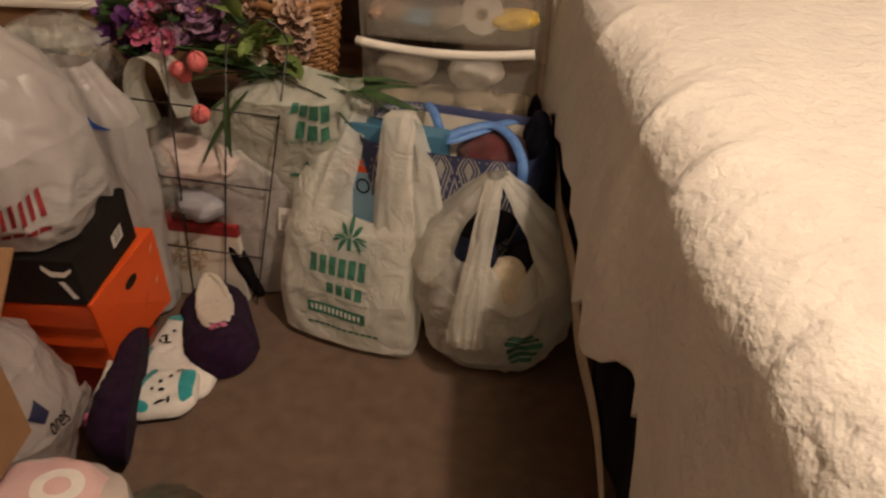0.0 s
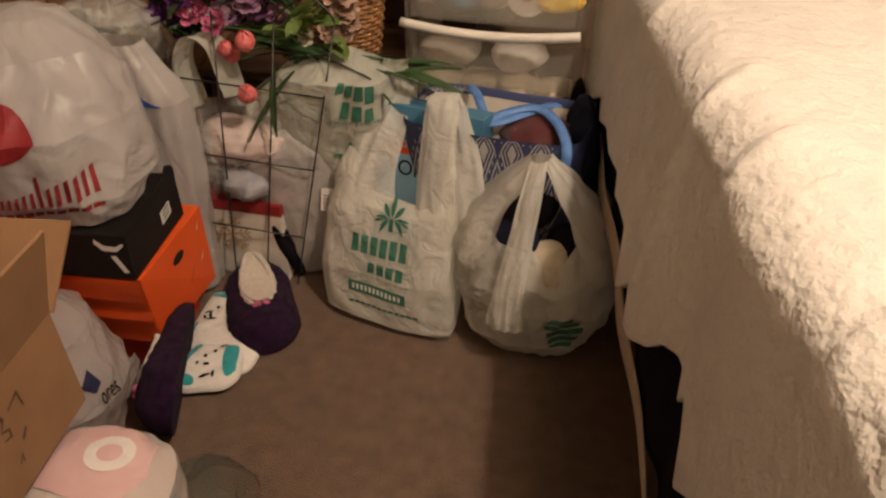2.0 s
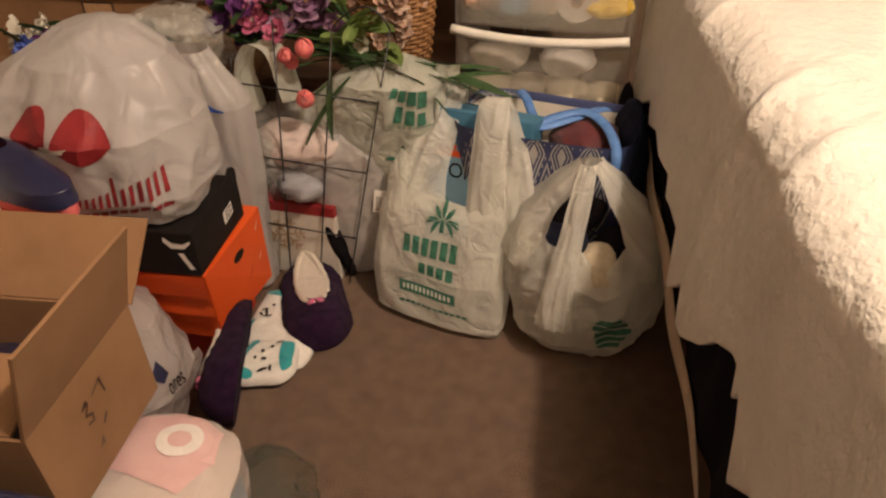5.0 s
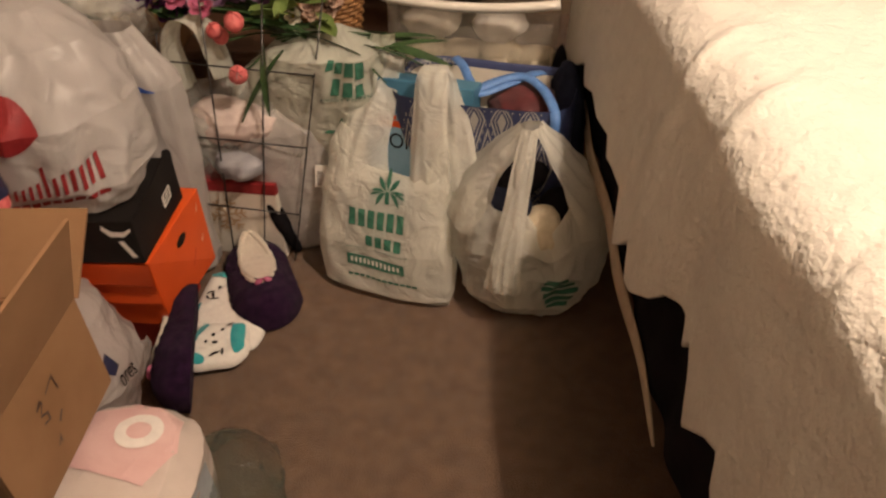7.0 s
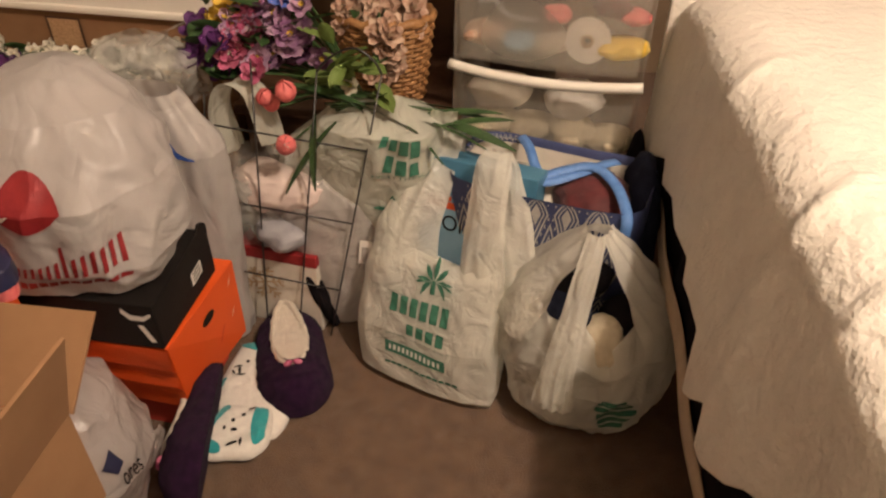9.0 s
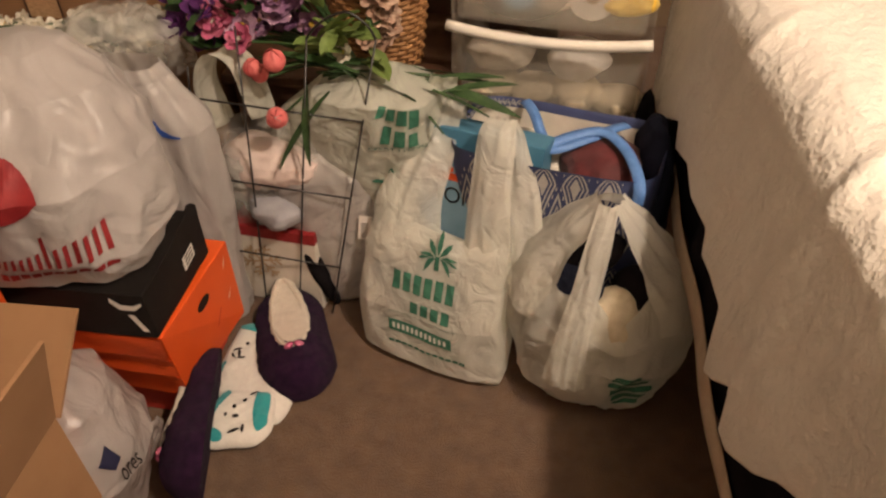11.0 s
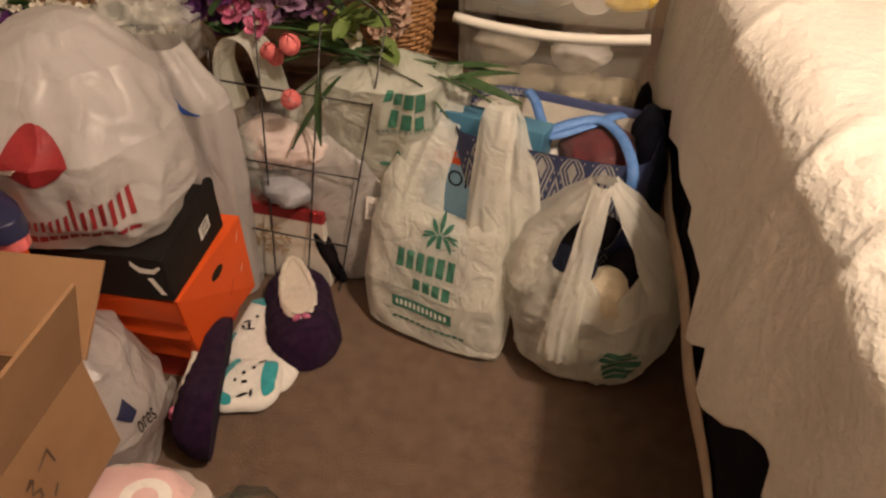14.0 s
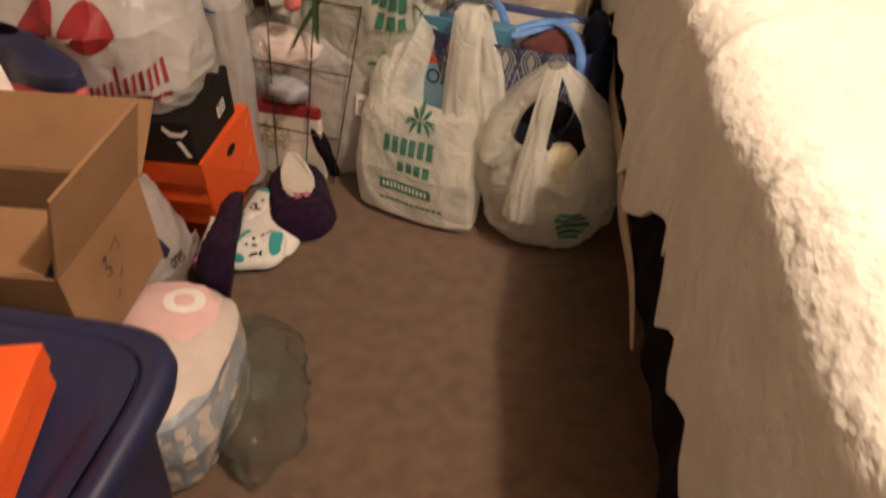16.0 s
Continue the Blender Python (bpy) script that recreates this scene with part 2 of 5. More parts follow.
def smooth_line(points, steps=8):
    """A Catmull-Rom line through the points."""
    p = [Vector(q) for q in points]
    p = [2 * p[0] - p[1], *p, 2 * p[-1] - p[-2]]
    out = []
    for i in range(1, len(p) - 2):
        for k in range(steps):
            t = k / steps
            out.append(0.5 * (2 * p[i] + (p[i + 1] - p[i - 1]) * t + (2 * p[i - 1] - 5 * p[i] + 4 * p[i + 1] - p[i + 2]) * t * t
                              + (3 * p[i] - p[i - 1] - 3 * p[i + 1] + p[i + 2]) * t ** 3))
    return out + [p[-2]]


def grid_mesh(name, f, nu, nv, wrap=False, smooth=True):
    """The surface f(u, v), u and v from 0 to 1."""
    cols = nu if wrap else nu + 1
    verts = [f(i / nu, j / nv) for j in range(nv + 1) for i in range(cols)]
    faces = []
    for j in range(nv):
        for i in range(nu):
            k = (i + 1) % cols
            faces.append((j * cols + i, j * cols + k, (j + 1) * cols + k, (j + 1) * cols + i))
    return mesh_of(name, verts, faces, smooth)


def thick(ob, depth, offset=-1):
    m = ob.modifiers.new("thickness", "SOLIDIFY")
    m.thickness, m.offset = depth, offset
    return ob


def lerp_rows(rows, v):
    """Rows of (v, ...) read at v with smooth steps."""
    if v <= rows[0][0]:
        return rows[0][1:]
    for a, b in zip(rows, rows[1:]):
        if v <= b[0]:
            t = (v - a[0]) / (b[0] - a[0])
            t = t * t * (3 - 2 * t)
            return [x + (y - x) * t for x, y in zip(a[1:], b[1:])]
    return rows[-1][1:]


def sack(rows, turn=0.0, square=2.6, crumple=0.012, grain=9.0, seed=0.0, folds=0.0, fold_count=11):
    """A soft closed skin: rows of (v, x, y, z, half width, half depth). Returns f(u, v)."""
    c0, s0 = math.cos(radians(turn)), math.sin(radians(turn))

    def f(u, v, out=0.0):
        x, y, z, rx, ry = lerp_rows(rows, v)
        a = 2 * math.pi * u
        c, s = math.cos(a), math.sin(a)
        px = rx * math.copysign(abs(c) ** (2 / square), c)
        py = ry * math.copysign(abs(s) ** (2 / square), s)
        p = Vector((x + px * c0 - py * s0, y + px * s0 + py * c0, z))
        q = Vector((p.x * grain, p.y * grain, p.z * grain * 0.55)) + Vector((seed, seed * 1.7, seed * 0.3))
        w = Vector((noise.noise(q * 0.7), noise.noise(q * 0.7 + Vector((5, 1, 3))), 0)) * 0.9
        n = 0.8 * noise.noise(q) + 1.1 * (0.4 - abs(noise.noise(q * 1.4 + w))) + 0.5 * (0.35 - abs(noise.noise(q * 3.1 + w * 2)))
        n += folds / max(crumple, 1e-4) * math.sin(a * fold_count + 6 * noise.noise(q * 0.5)) * min(1, v * 1.6)
        d = Vector((c * c0 - s * s0, c * s0 + s * c0, 0.25 * noise.noise(q * 1.4)))
        p = p + d * (crumple * n * min(1, rx / 0.05) + out)
        if p.z < 0.004:
            p.z = 0.004
        return p

    return f


def printed(name, f, shapes, material, parent, out=0.0025, label="", step=0.012, each=False):
    """Flat shapes, each a ring of (u, v), laid on the skin f just outside it."""
    if each:
        return [printed(name, f, [ring], material, parent, out, label, step) for ring in shapes]
    bm = bmesh.new()
    for ring in shapes:
        face = bm.faces.new([bm.verts.new((u, v, 0)) for u, v in ring])
    bmesh.ops.triangulate(bm, faces=bm.faces[:])
    for _ in range(3):
        long = [e for e in bm.edges if e.calc_length() > step]
        if not long:
            break
        bmesh.ops.subdivide_edges(bm, edges=long, cuts=1)
        bmesh.ops.triangulate(bm, faces=bm.faces[:])
    for v in bm.verts:
        v.co = f(v.co.x, v.co.y, out)
    return part(name, bm, material, parent, label)


def bar(u0, v0, u1, v1, slant=0.0):
    return [(u0, v0), (u1, v0 + slant), (u1, v1 + slant), (u0, v1)]


# ---- the room ----
floor = part("floor", block(5.2, 4.9, 0.1, (0.4, 0.45, -0.1), 0), M_CARPET)
tagged(floor, "brown wall-to-wall carpet with short pile", "carpet", kind="structure")
# only the north wall shows; the other three are added as pale reflectors
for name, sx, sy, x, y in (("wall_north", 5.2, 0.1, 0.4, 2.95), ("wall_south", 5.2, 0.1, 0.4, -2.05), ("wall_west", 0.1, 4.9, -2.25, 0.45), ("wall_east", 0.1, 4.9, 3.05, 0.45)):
    tagged(part(name, block(sx, sy, 2.5, (x, y, 0), 0), M_WALL if name == "wall_north" else M_WALL_BOUNCE), "plain bedroom wall, pale where out of view to bounce light", "wall", kind="structure")
# unseen ceiling, closes the room and bounces the lamp's light down
tagged(part("ceiling", block(5.4, 5.2, 0.1, (0.4, 0.45, 2.5), 0), M_CEIL), "unseen pale ceiling added to bounce light", "ceiling", kind="structure")


# ---- bed ----
BED_FAR, BED_NEAR = 1.68, -0.34
HEM = [(-0.34, 0.36), (0.20, 0.38), (0.295, 0.332), (0.325, 0.350), (0.35, 0.400), (0.40, 0.372), (0.435, 0.342), (0.455, 0.365), (0.466, 0.411), (0.50, 0.392),
       (0.562, 0.332), (0.585, 0.405), (0.605, 0.442), (0.625, 0.408), (0.64, 0.450), (0.688, 0.442), (0.72, 0.405), (0.765, 0.378), (0.80, 0.372), (0.812, 0.437), (0.863, 0.388),
       (0.905, 0.358), (0.92, 0.385), (0.935, 0.445), (1.01, 0.436), (1.068, 0.420), (1.085, 0.456), (1.20, 0.430), (1.27, 0.446), (1.37, 0.412), (1.39, 0.455), (1.50, 0.40), (1.59, 0.36), (1.68, 0.35)]
HEM_X = [(-0.34, 0.262), (0.60, 0.268), (0.66, 0.272), (0.70, 0.252), (0.78, 0.234), (0.88, 0.234), (0.95, 0.243), (1.10, 0.247), (1.40, 0.252), (1.68, 0.255)]


def line_rows(rows, v):
    """Rows of (v, value) read at v along straight lines."""
    for a, b in zip(rows, rows[1:]):
        if v <= b[0]:
            return a[1] + (b[1] - a[1]) * max(0.0, v - a[0]) / (b[0] - a[0])
    return rows[-1][1]


def blanket_section(y, k):
    """The blanket's section from its hem (k = 0) over the edge to the far side (k = 1)."""
    low, xh = line_rows(HEM, y), lerp_rows(HEM_X, y)[0]
    wave = 0.010 * noise.noise(Vector((0.3, y * 5.5, 0.2))) + 0.006 * math.sin(y * 17 + 1.0)
    if k < 0.35:
        t = k / 0.35
        return xh + (0.286 + wave - xh) * t ** 1.2, low + (0.640 - low) * t
    if k < 0.6:
        t = (k - 0.35) / 0.25
        a = math.pi / 2 * t
        return 0.286 + wave * (1 - t) + 0.085 * (1 - math.cos(a)) ** 0.9, 0.640 + 0.062 * math.sin(a)
    t = (k - 0.6) / 0.4
    return 0.371 + 1.33 * t, 0.702 + 0.018 * math.sin(math.pi * t) ** 0.8


def blanket_point(u, v):
    y = BED_NEAR + (BED_FAR - BED_NEAR) * v
    x, z = blanket_section(y, u)
    end = max(0.0, (y - (BED_FAR - 0.05)) / 0.05)
    if end and u > 0.3:
        z -= 0.05 * (1 - math.sqrt(max(0.0, 1 - end * end))) * min(1, (u - 0.3) / 0.2)
    q = Vector((x * 4, y * 3.2, z * 4))
    w = 0.009 * noise.noise(q) + 0.005 * noise.noise(q * 2.7)
    for cy, lean, deep in ((0.86, 0.9, 0.009), (0.70, 0.7, 0.007), (1.22, 0.8, 0.006), (0.42, 0.6, 0.006)):
        d = (y - cy - lean * (x - 0.29) + 0.25 * (z - 0.66)) / 0.022
        w += deep * math.exp(-d * d) * math.exp(-((x - 0.31) / 0.10) ** 2) * min(1, u * 4)
    w *= min(1, u * 6 + 0.15)
    return Vector((x - 0.8 * w, y, z + 0.8 * w * min(1, u * 3)))


def build_bed():
    bed = thing("bed", "high wide bed with a dark skirt and beige hem", "bed", m=pose(1.0, 0.67, 0))
    back = pose(-1.0, -0.67, 0)
    long, mid = BED_FAR - BED_NEAR, (BED_FAR + BED_NEAR) / 2
    part("mattress", turned(block(1.34, long - 0.06, 0.238, (0.985, mid, 0.445), 0.05, 4), back), M_LINING, bed)
    part("box_spring", turned(block(1.34, long - 0.08, 0.18, (0.985, mid, 0.262), 0.02), back), M_SKIRT, bed)
    for sx in (-1, 1):
        for sy in (-1, 1):
            part("leg", turned(block(0.06, 0.06, 0.262, (0.985 + 0.60 * sx, mid + 0.9 * sy, 0), 0.004), back), M_WOOD, bed)

    def low(y):
        return 0.272 + 0.10 * (y - 1) if y > 0.7 else 0.242 + 0.03 * (y - 0.7)

    def ruffle(y):
        return 0.273 + 0.004 * math.sin(y * 52) + 0.003 * math.sin(y * 31)

    def skirt(u, v):
        y = BED_NEAR + 0.03 + (long - 0.05) * u
        return Vector((ruffle(y) + 0.018 * v - 1.0, y - 0.67, low(y) + 0.005 + (0.52 - low(y)) * v))

    thick(put("bed_skirt", grid_mesh("bed_skirt", skirt, 260, 10), M_SKIRT, bed, "dark gathered bed skirt"), 0.003, 1)

    def strip(u, v):
        y = 0.60 + 0.88 * u
        wide = 0.046 * min(1, u * 2.6) ** 0.8 * (1 - 0.25 * u)
        return Vector((0.259 + 0.004 * math.sin(y * 19) + 0.004 * v - 1.0, y - 0.67, low(y) + wide * v))

    thick(put("hem", grid_mesh("hem", strip, 90, 3), M_HEM, bed, "beige hem along the skirt"), 0.003, 1)
    cover = put("blanket", grid_mesh("blanket", blanket_point, 130, 420), M_FLEECE)
    thick(cover, 0.010, -1)
    tagged(cover, "cream white fleece blanket draped over the bed's side", "blanket")
    fall = put("blanket_end", grid_mesh("blanket_end", lambda u, v: Vector((0.262 + 1.42 * u, BED_FAR + 0.004 + 0.006 * math.sin(u * 40), 0.36 + 0.305 * v + 0.02 * math.sin(math.pi * min(1, u * 9) / 2) * v)), 120, 12), M_FLEECE, cover)
    thick(fall, 0.010, -1)


build_bed()


# ---- drawer cart ----
def build_cart():
    w, d = 0.405, 0.36
    cart = thing("drawer_cart", "frosted plastic drawer cart with white rims, filled with craft supplies", "drawer cart", m=pose(0.019, 1.624, 0, 0, 0, -9.4))
    for sx in (-1, 1):
        part("side_panel", block(0.006, d, 0.70, (sx * (w / 2 - 0.003), d / 2 + 0.012, 0.02), 0.002), M_DRAWER, cart)
    part("back_panel", block(w - 0.012, 0.004, 0.70, (0, d + 0.008, 0.02), 0.001), M_DRAWER, cart)
    part("top", block(w, d, 0.014, (0, d / 2 + 0.012, 0.72), 0.005), M_RIM, cart)
    part("base", block(w, d, 0.02, (0, d / 2 + 0.012, 0.0), 0.005), M_RIM, cart)
    for z in (0.115, 0.315, 0.515):
        def front(u, v, z=z):
            x = (u - 0.5) * (w - 0.016 + 0.012 * (v - 1))
            return Vector((x, 0.006 - 0.012 * (1 - (2 * u - 1) ** 2) + 0.008 * (1 - v), z + 0.178 * v))
        drawer = thick(put("drawer", grid_mesh("drawer", front, 24, 6), M_DRAWER, cart), 0.003)
        part("drawer_floor", block(w - 0.03, d - 0.03, 0.004, (0, d / 2 + 0.01, z), 0.001), M_DRAWER, drawer)
        line = [Vector(((u / 20 - 0.5) * (w + 0.004), -0.014 - 0.012 * (1 - (u / 10 - 1) ** 2), z - 0.006 - 0.012 * (1 - (u / 10 - 1) ** 2))) for u in range(21)]
        v, f = tube(line, 0.011, 10)
        put("rim", mesh_of("rim", v, f), M_RIM, drawer, "white curved plastic rim")
    return cart


build_cart()



# ---- prints ----
def front(f, square):
    """Turns s across the front (-1 left, 1 right) and v into a place on the skin."""
    def g(s, v, out=0.0):
        s = max(-0.999, min(0.999, s))
        c = math.copysign(abs(s) ** (square / 2), s)
        return f(1 - math.acos(c) / (2 * math.pi), v, out)
    return g


def letters(name, f, body, s0, v0, height, width, material, parent, slant=0.0, out=0.003, label=""):
    """Writing in the built-in font, laid on f from (s0, v0)."""
    cu = bpy.data.curves.new(name, "FONT")
    cu.body = body
    ob = bpy.data.objects.new(name, cu)
    me = bpy.data.meshes.new_from_object(ob)
    bpy.data.objects.remove(ob)
    xs = [v.co.x for v in me.vertices]
    k = width / max(xs)
    for v in me.vertices:
        v.co = f(s0 + v.co.x * k, v0 + v.co.y * height / 0.7 + slant * v.co.x * k, out)
    return put(name, me, material, parent, label)


def ring_of(cx, cy, rx, ry, n=14, phase=0.0, wob=0.0):
    return [(cx + rx * math.cos(2 * math.pi * i / n + phase) * (1 + wob * math.sin(5 * i)), cy + ry * math.sin(2 * math.pi * i / n + phase) * (1 + wob * math.cos(3 * i))) for i in range(n)]


def fan(cx, cy, size_x, size_y, n=9):
    """A tuft of arching pointed fronds over a short stem."""
    out = []
    for i in range(n):
        a = math.pi * (-0.28 + 1.56 * i / (n - 1))
        c, s_ = math.cos(a), math.sin(a)
        droop = 0.30 * abs(c)
        axis = [(cx + size_x * r * c, cy + size_y * (r * s_ - droop * r * r)) for r in (0.12, 0.5, 0.8, 1.0)]
        px, py = -s_ * size_x * 0.12, c * size_y * 0.12
        out.append([axis[0], (axis[1][0] - px, axis[1][1] - py), (axis[2][0] - 0.8 * px, axis[2][1] - 0.8 * py), axis[3], (axis[2][0] + 0.8 * px, axis[2][1] + 0.8 * py), (axis[1][0] + px, axis[1][1] + py)])
    return out + [[(cx - 0.10 * size_x, cy + 0.1 * size_y), (cx - 0.14 * size_x, cy - 0.85 * size_y), (cx + 0.10 * size_x, cy - 0.85 * size_y), (cx + 0.08 * size_x, cy + 0.1 * size_y)]]


# ---- shoe boxes ----
def shoe_box(label, material, w, d, h, m, lid=0.0):
    """w to the left of the end face, d along the end face."""
    ob = thing("shoe_box", label, "shoe box", m=m)
    part("body", block(w, d, h, (-w / 2, d / 2, 0), 0.003), material, ob)
    if lid:
        part("lid", block(w + 0.008, d + 0.008, lid, (-w / 2, d / 2, h - lid + 0.003), 0.003), material, ob)
    return ob


def on_end(x, d0, z0):
    """Places (s, v) in metres on a box's end face."""
    return lambda s, v, out=0.0: Vector((x + out, d0 + s, z0 + v))


shoe_box("flattened dark red shoe box under an orange one", M_ORANGE_DARK, 0.31, 0.19, 0.088, pose(-0.612, 1.015, 0, 0, 0, -4))
orange = shoe_box("bright orange cardboard shoe box with a thumb hole", M_ORANGE, 0.36, 0.248, 0.184, pose(-0.562, 0.953, 0.09, 0, 0, -4))
for v in orange.children[0].data.vertices:
    if v.co.y < 0.1:
        v.co.y += 0.003 + 0.035 * (1 - v.co.z / 0.184)
        v.co.x -= 0.016 * (1 - v.co.z / 0.184) * (v.co.x > -0.1)


def dented(u, v):
    z = 0.002 + 0.180 * v
    y = lerp_rows([(0, 0.035), (0.055, 0.029), (0.070, 0.017), (0.110, 0.021), (0.126, 0.006), (0.184, 0.0)], z)[0]
    return Vector((-0.358 + (0.357 - 0.016 * (1 - v)) * u, y + 0.0015 * noise.noise(Vector((u * 5, v * 7, 0))), z))


put("front_panel", grid_mesh("front_panel", dented, 24, 40), M_ORANGE, orange, "dented orange cardboard side")
ef = on_end(0.0, 0.0, 0.0)
# no opening is cut: a black oval paints the shade inside the thumb hole
printed("thumb_hole", ef, [ring_of(0.130, 0.140, 0.022, 0.011)], M_BLACK, orange, 0.001, "thumb hole, its shaded inside a flat black oval")
printed("white_mark", ef, [[(0.212, 0.145), (0.219, 0.150), (0.229, 0.166), (0.217, 0.153)], [(0.205, 0.075), (0.211, 0.079), (0.222, 0.092), (0.211, 0.084)]], M_WHITE_INK, orange, 0.001, each=True)
printed("dark_mark", ef, [[(0.15, 0.06), (0.155, 0.06), (0.178, 0.085), (0.173, 0.085)]], M_ORANGE_DARK, orange, 0.001)

black = shoe_box("long black cardboard shoe box with a torn raised end", M_BLACK, 0.52, 0.210, 0.092, pose(-0.565, 0.954, 0.276, 0, 0, -1))
bm = bmesh.new()
ends = [(0.0, 0.088), (0.210, 0.088), (0.210, 0.106), (0.200, 0.116), (0.186, 0.121), (0.174, 0.112), (0.16, 0.110), (0.12, 0.102), (0.06, 0.094)]
a = [bm.verts.new((-0.004, y, z)) for y, z in ends]
b = [bm.verts.new((0.0, y, z)) for y, z in ends]
bm.faces.new(b), bm.faces.new(a[::-1])
for i in range(len(ends)):
    j = (i + 1) % len(ends)
    bm.faces.new((a[i], a[j], b[j], b[i]))
part("end_flap", bm, M_BLACK, black, "torn black cardboard end flap")
ef = on_end(0.0, 0.0, 0.0)
printed("white_label", ef, [[(0.123, 0.032), (0.163, 0.036), (0.163, 0.062), (0.123, 0.058)]], M_WHITE_INK, black, 0.001, "small white paper label")
printed("label_print", ef, [bar(0.129, 0.039 + 0.007 * i, 0.157, 0.042 + 0.007 * i, 0.003) for i in range(3)], M_BLACK, black, 0.002, each=True)
fs = lambda s, v, out=0.0: Vector((s, -out, v))
printed("white_mark", fs, [[(-0.055, 0.084), (-0.040, 0.071), (-0.020, 0.070), (-0.006, 0.078), (-0.006, 0.072), (-0.020, 0.060), (-0.044, 0.060), (-0.057, 0.074)],
                           [(-0.034, 0.050), (-0.024, 0.051), (-0.008, 0.016), (-0.018, 0.015)]], M_WHITE_INK, black, 0.001, each=True)
printed("grey_mark", fs, [ring_of(-0.25, 0.03, 0.03, 0.006)], M_GREYCLOTH, black, 0.001)


# ---- bags ----
def ribbon(name, pts, widths, seed=0.0, across=(1, 0, 0), bulge=0.16, ruck=0.018):
    """A gathered strip of film along pts."""
    line = smooth_line(pts, 12)
    n = len(line) - 1
    ax = Vector(across).normalized()
    side = Vector((0, 0, 1)).cross(ax)

    def f(u, v):
        w = lerp_rows([(k / (len(widths) - 1), x) for k, x in enumerate(widths)], v)[0]
        p = line[min(round(v * n), n)]
        fold = ruck * w * math.sin(u * 13 + 7 * noise.noise(Vector((v * 2.5, seed, 0)))) + 0.16 * w * (0.4 - abs(noise.noise(Vector((u * 3.1, v * 2.2, seed * 1.3)))))
        return p + ax * (u - 0.5) * w - side * (bulge * w * (1 - (2 * u - 1) ** 2) + fold)

    return grid_mesh(name, f, 28, n)


def soft_bag(label, rows, material, handles=(), turn=0.0, seed=0.0, crumple=0.010, folds=0.0015, square=2.8, grain=9, nu=150, nv=90):
    ob = thing("shopping_bag", label, "plastic bag")
    f = sack(rows, turn, square, crumple, grain, seed, folds)
    put("body", grid_mesh("body", f, nu, nv, True), material, ob)
    for k, (pts, widths, across) in enumerate(handles):
        put("handle", ribbon("handle", pts, widths, seed + k, across), material, ob)
    return ob, f


ROWS_A = [(0.0, -0.167, 1.200, 0.004, 0.142, 0.024), (0.05, -0.168, 1.206, 0.02, 0.150, 0.045), (0.35, -0.165, 1.255, 0.12, 0.152, 0.072),
          (0.65, -0.152, 1.310, 0.24, 0.145, 0.075), (0.85, -0.140, 1.335, 0.31, 0.135, 0.062), (1.0, -0.130, 1.35, 0.345, 0.125, 0.055)]
bag_a, skin_a = soft_bag("upright white plastic shopping bag with green print and loose handles", ROWS_A, M_BAG, [
    ([(-0.232, 1.285, 0.22), (-0.212, 1.325, 0.31), (-0.178, 1.385, 0.40), (-0.150, 1.43, 0.462), (-0.145, 1.445, 0.455)], [0.14, 0.105, 0.06, 0.042], (1, -0.25, 0)),
    ([(-0.165, 1.40, 0.30), (-0.155, 1.43, 0.38), (-0.145, 1.447, 0.457)], [0.09, 0.06, 0.045], (1, -0.25, 0)),
    ([(-0.062, 1.200, 0.10), (-0.068, 1.225, 0.20), (-0.070, 1.262, 0.34), (-0.062, 1.310, 0.455), (-0.053, 1.335, 0.478)], [0.085, 0.085, 0.07, 0.05], (1, -0.25, 0)),
    ([(-0.010, 1.235, 0.22), (-0.018, 1.285, 0.33), (-0.035, 1.325, 0.44), (-0.05, 1.338, 0.478)], [0.10, 0.085, 0.05, 0.04], (1, -0.25, 0))], -19, 2.0, 0.009, square=4.5)
body = [o for o in bag_a.children if o.name.startswith("body")][0]
for v in body.data.vertices:
    i, j = v.index % 150, v.index // 150
    k = max(0.0, (j / 90 - 0.70) / 0.30)
    v.co.z -= 0.105 * k * math.exp(-((i / 150 - 0.765) / 0.065) ** 2)
g = front(skin_a, 4.5)
printed("leaf_print", g, fan(0.14, 0.665, 0.28, 0.115, 9), M_GREEN_INK, bag_a, 0.002, "green palm tuft print")
word = [bar(-0.44 + 0.148 * i, 0.475, -0.335 + 0.148 * i, 0.535) for i in range(6)]
printed("word_print", g, word + [bar(-0.16 + 0.145 * i, 0.395, -0.055 + 0.145 * i, 0.448) for i in range(4)], M_GREEN_INK, bag_a, 0.002, "green bars of print", each=True)
letters("slogan", g, "EVERYTHINGS", -0.46, 0.325, 0.034, 0.94, M_GREEN_INK, bag_a, 0.0, 0.002)
printed("box_print", g, [bar(-0.47, 0.215, 0.42, 0.268)], M_GREEN_INK, bag_a, 0.002)
printed("box_writing", g, [bar(-0.41 + 0.066 * i, 0.229, -0.375 + 0.066 * i, 0.254) for i in range(12)], M_WHITE_INK, bag_a, 0.003, each=True)
printed("fine_print", g, [bar(-0.47 + 0.09 * i, 0.165, -0.40 + 0.09 * i, 0.175) for i in range(12)], M_GREEN_INK, bag_a, 0.002, each=True)

book = thing("gift_box", "pale blue printed box standing inside the shopping bag", "box", m=pose(-0.112, 1.302, 0.02, -9, 0, -18))
part("body", block(0.235, 0.06, 0.335, (0, 0.03, 0), 0.003), M_SKY, book)
part("lid", block(0.239, 0.064, 0.075, (0, 0.03, 0.335), 0.003), M_TEALBOX, book, "dark blue lid")
bf = lambda s, v, out=0.0: Vector((s, -out, v))
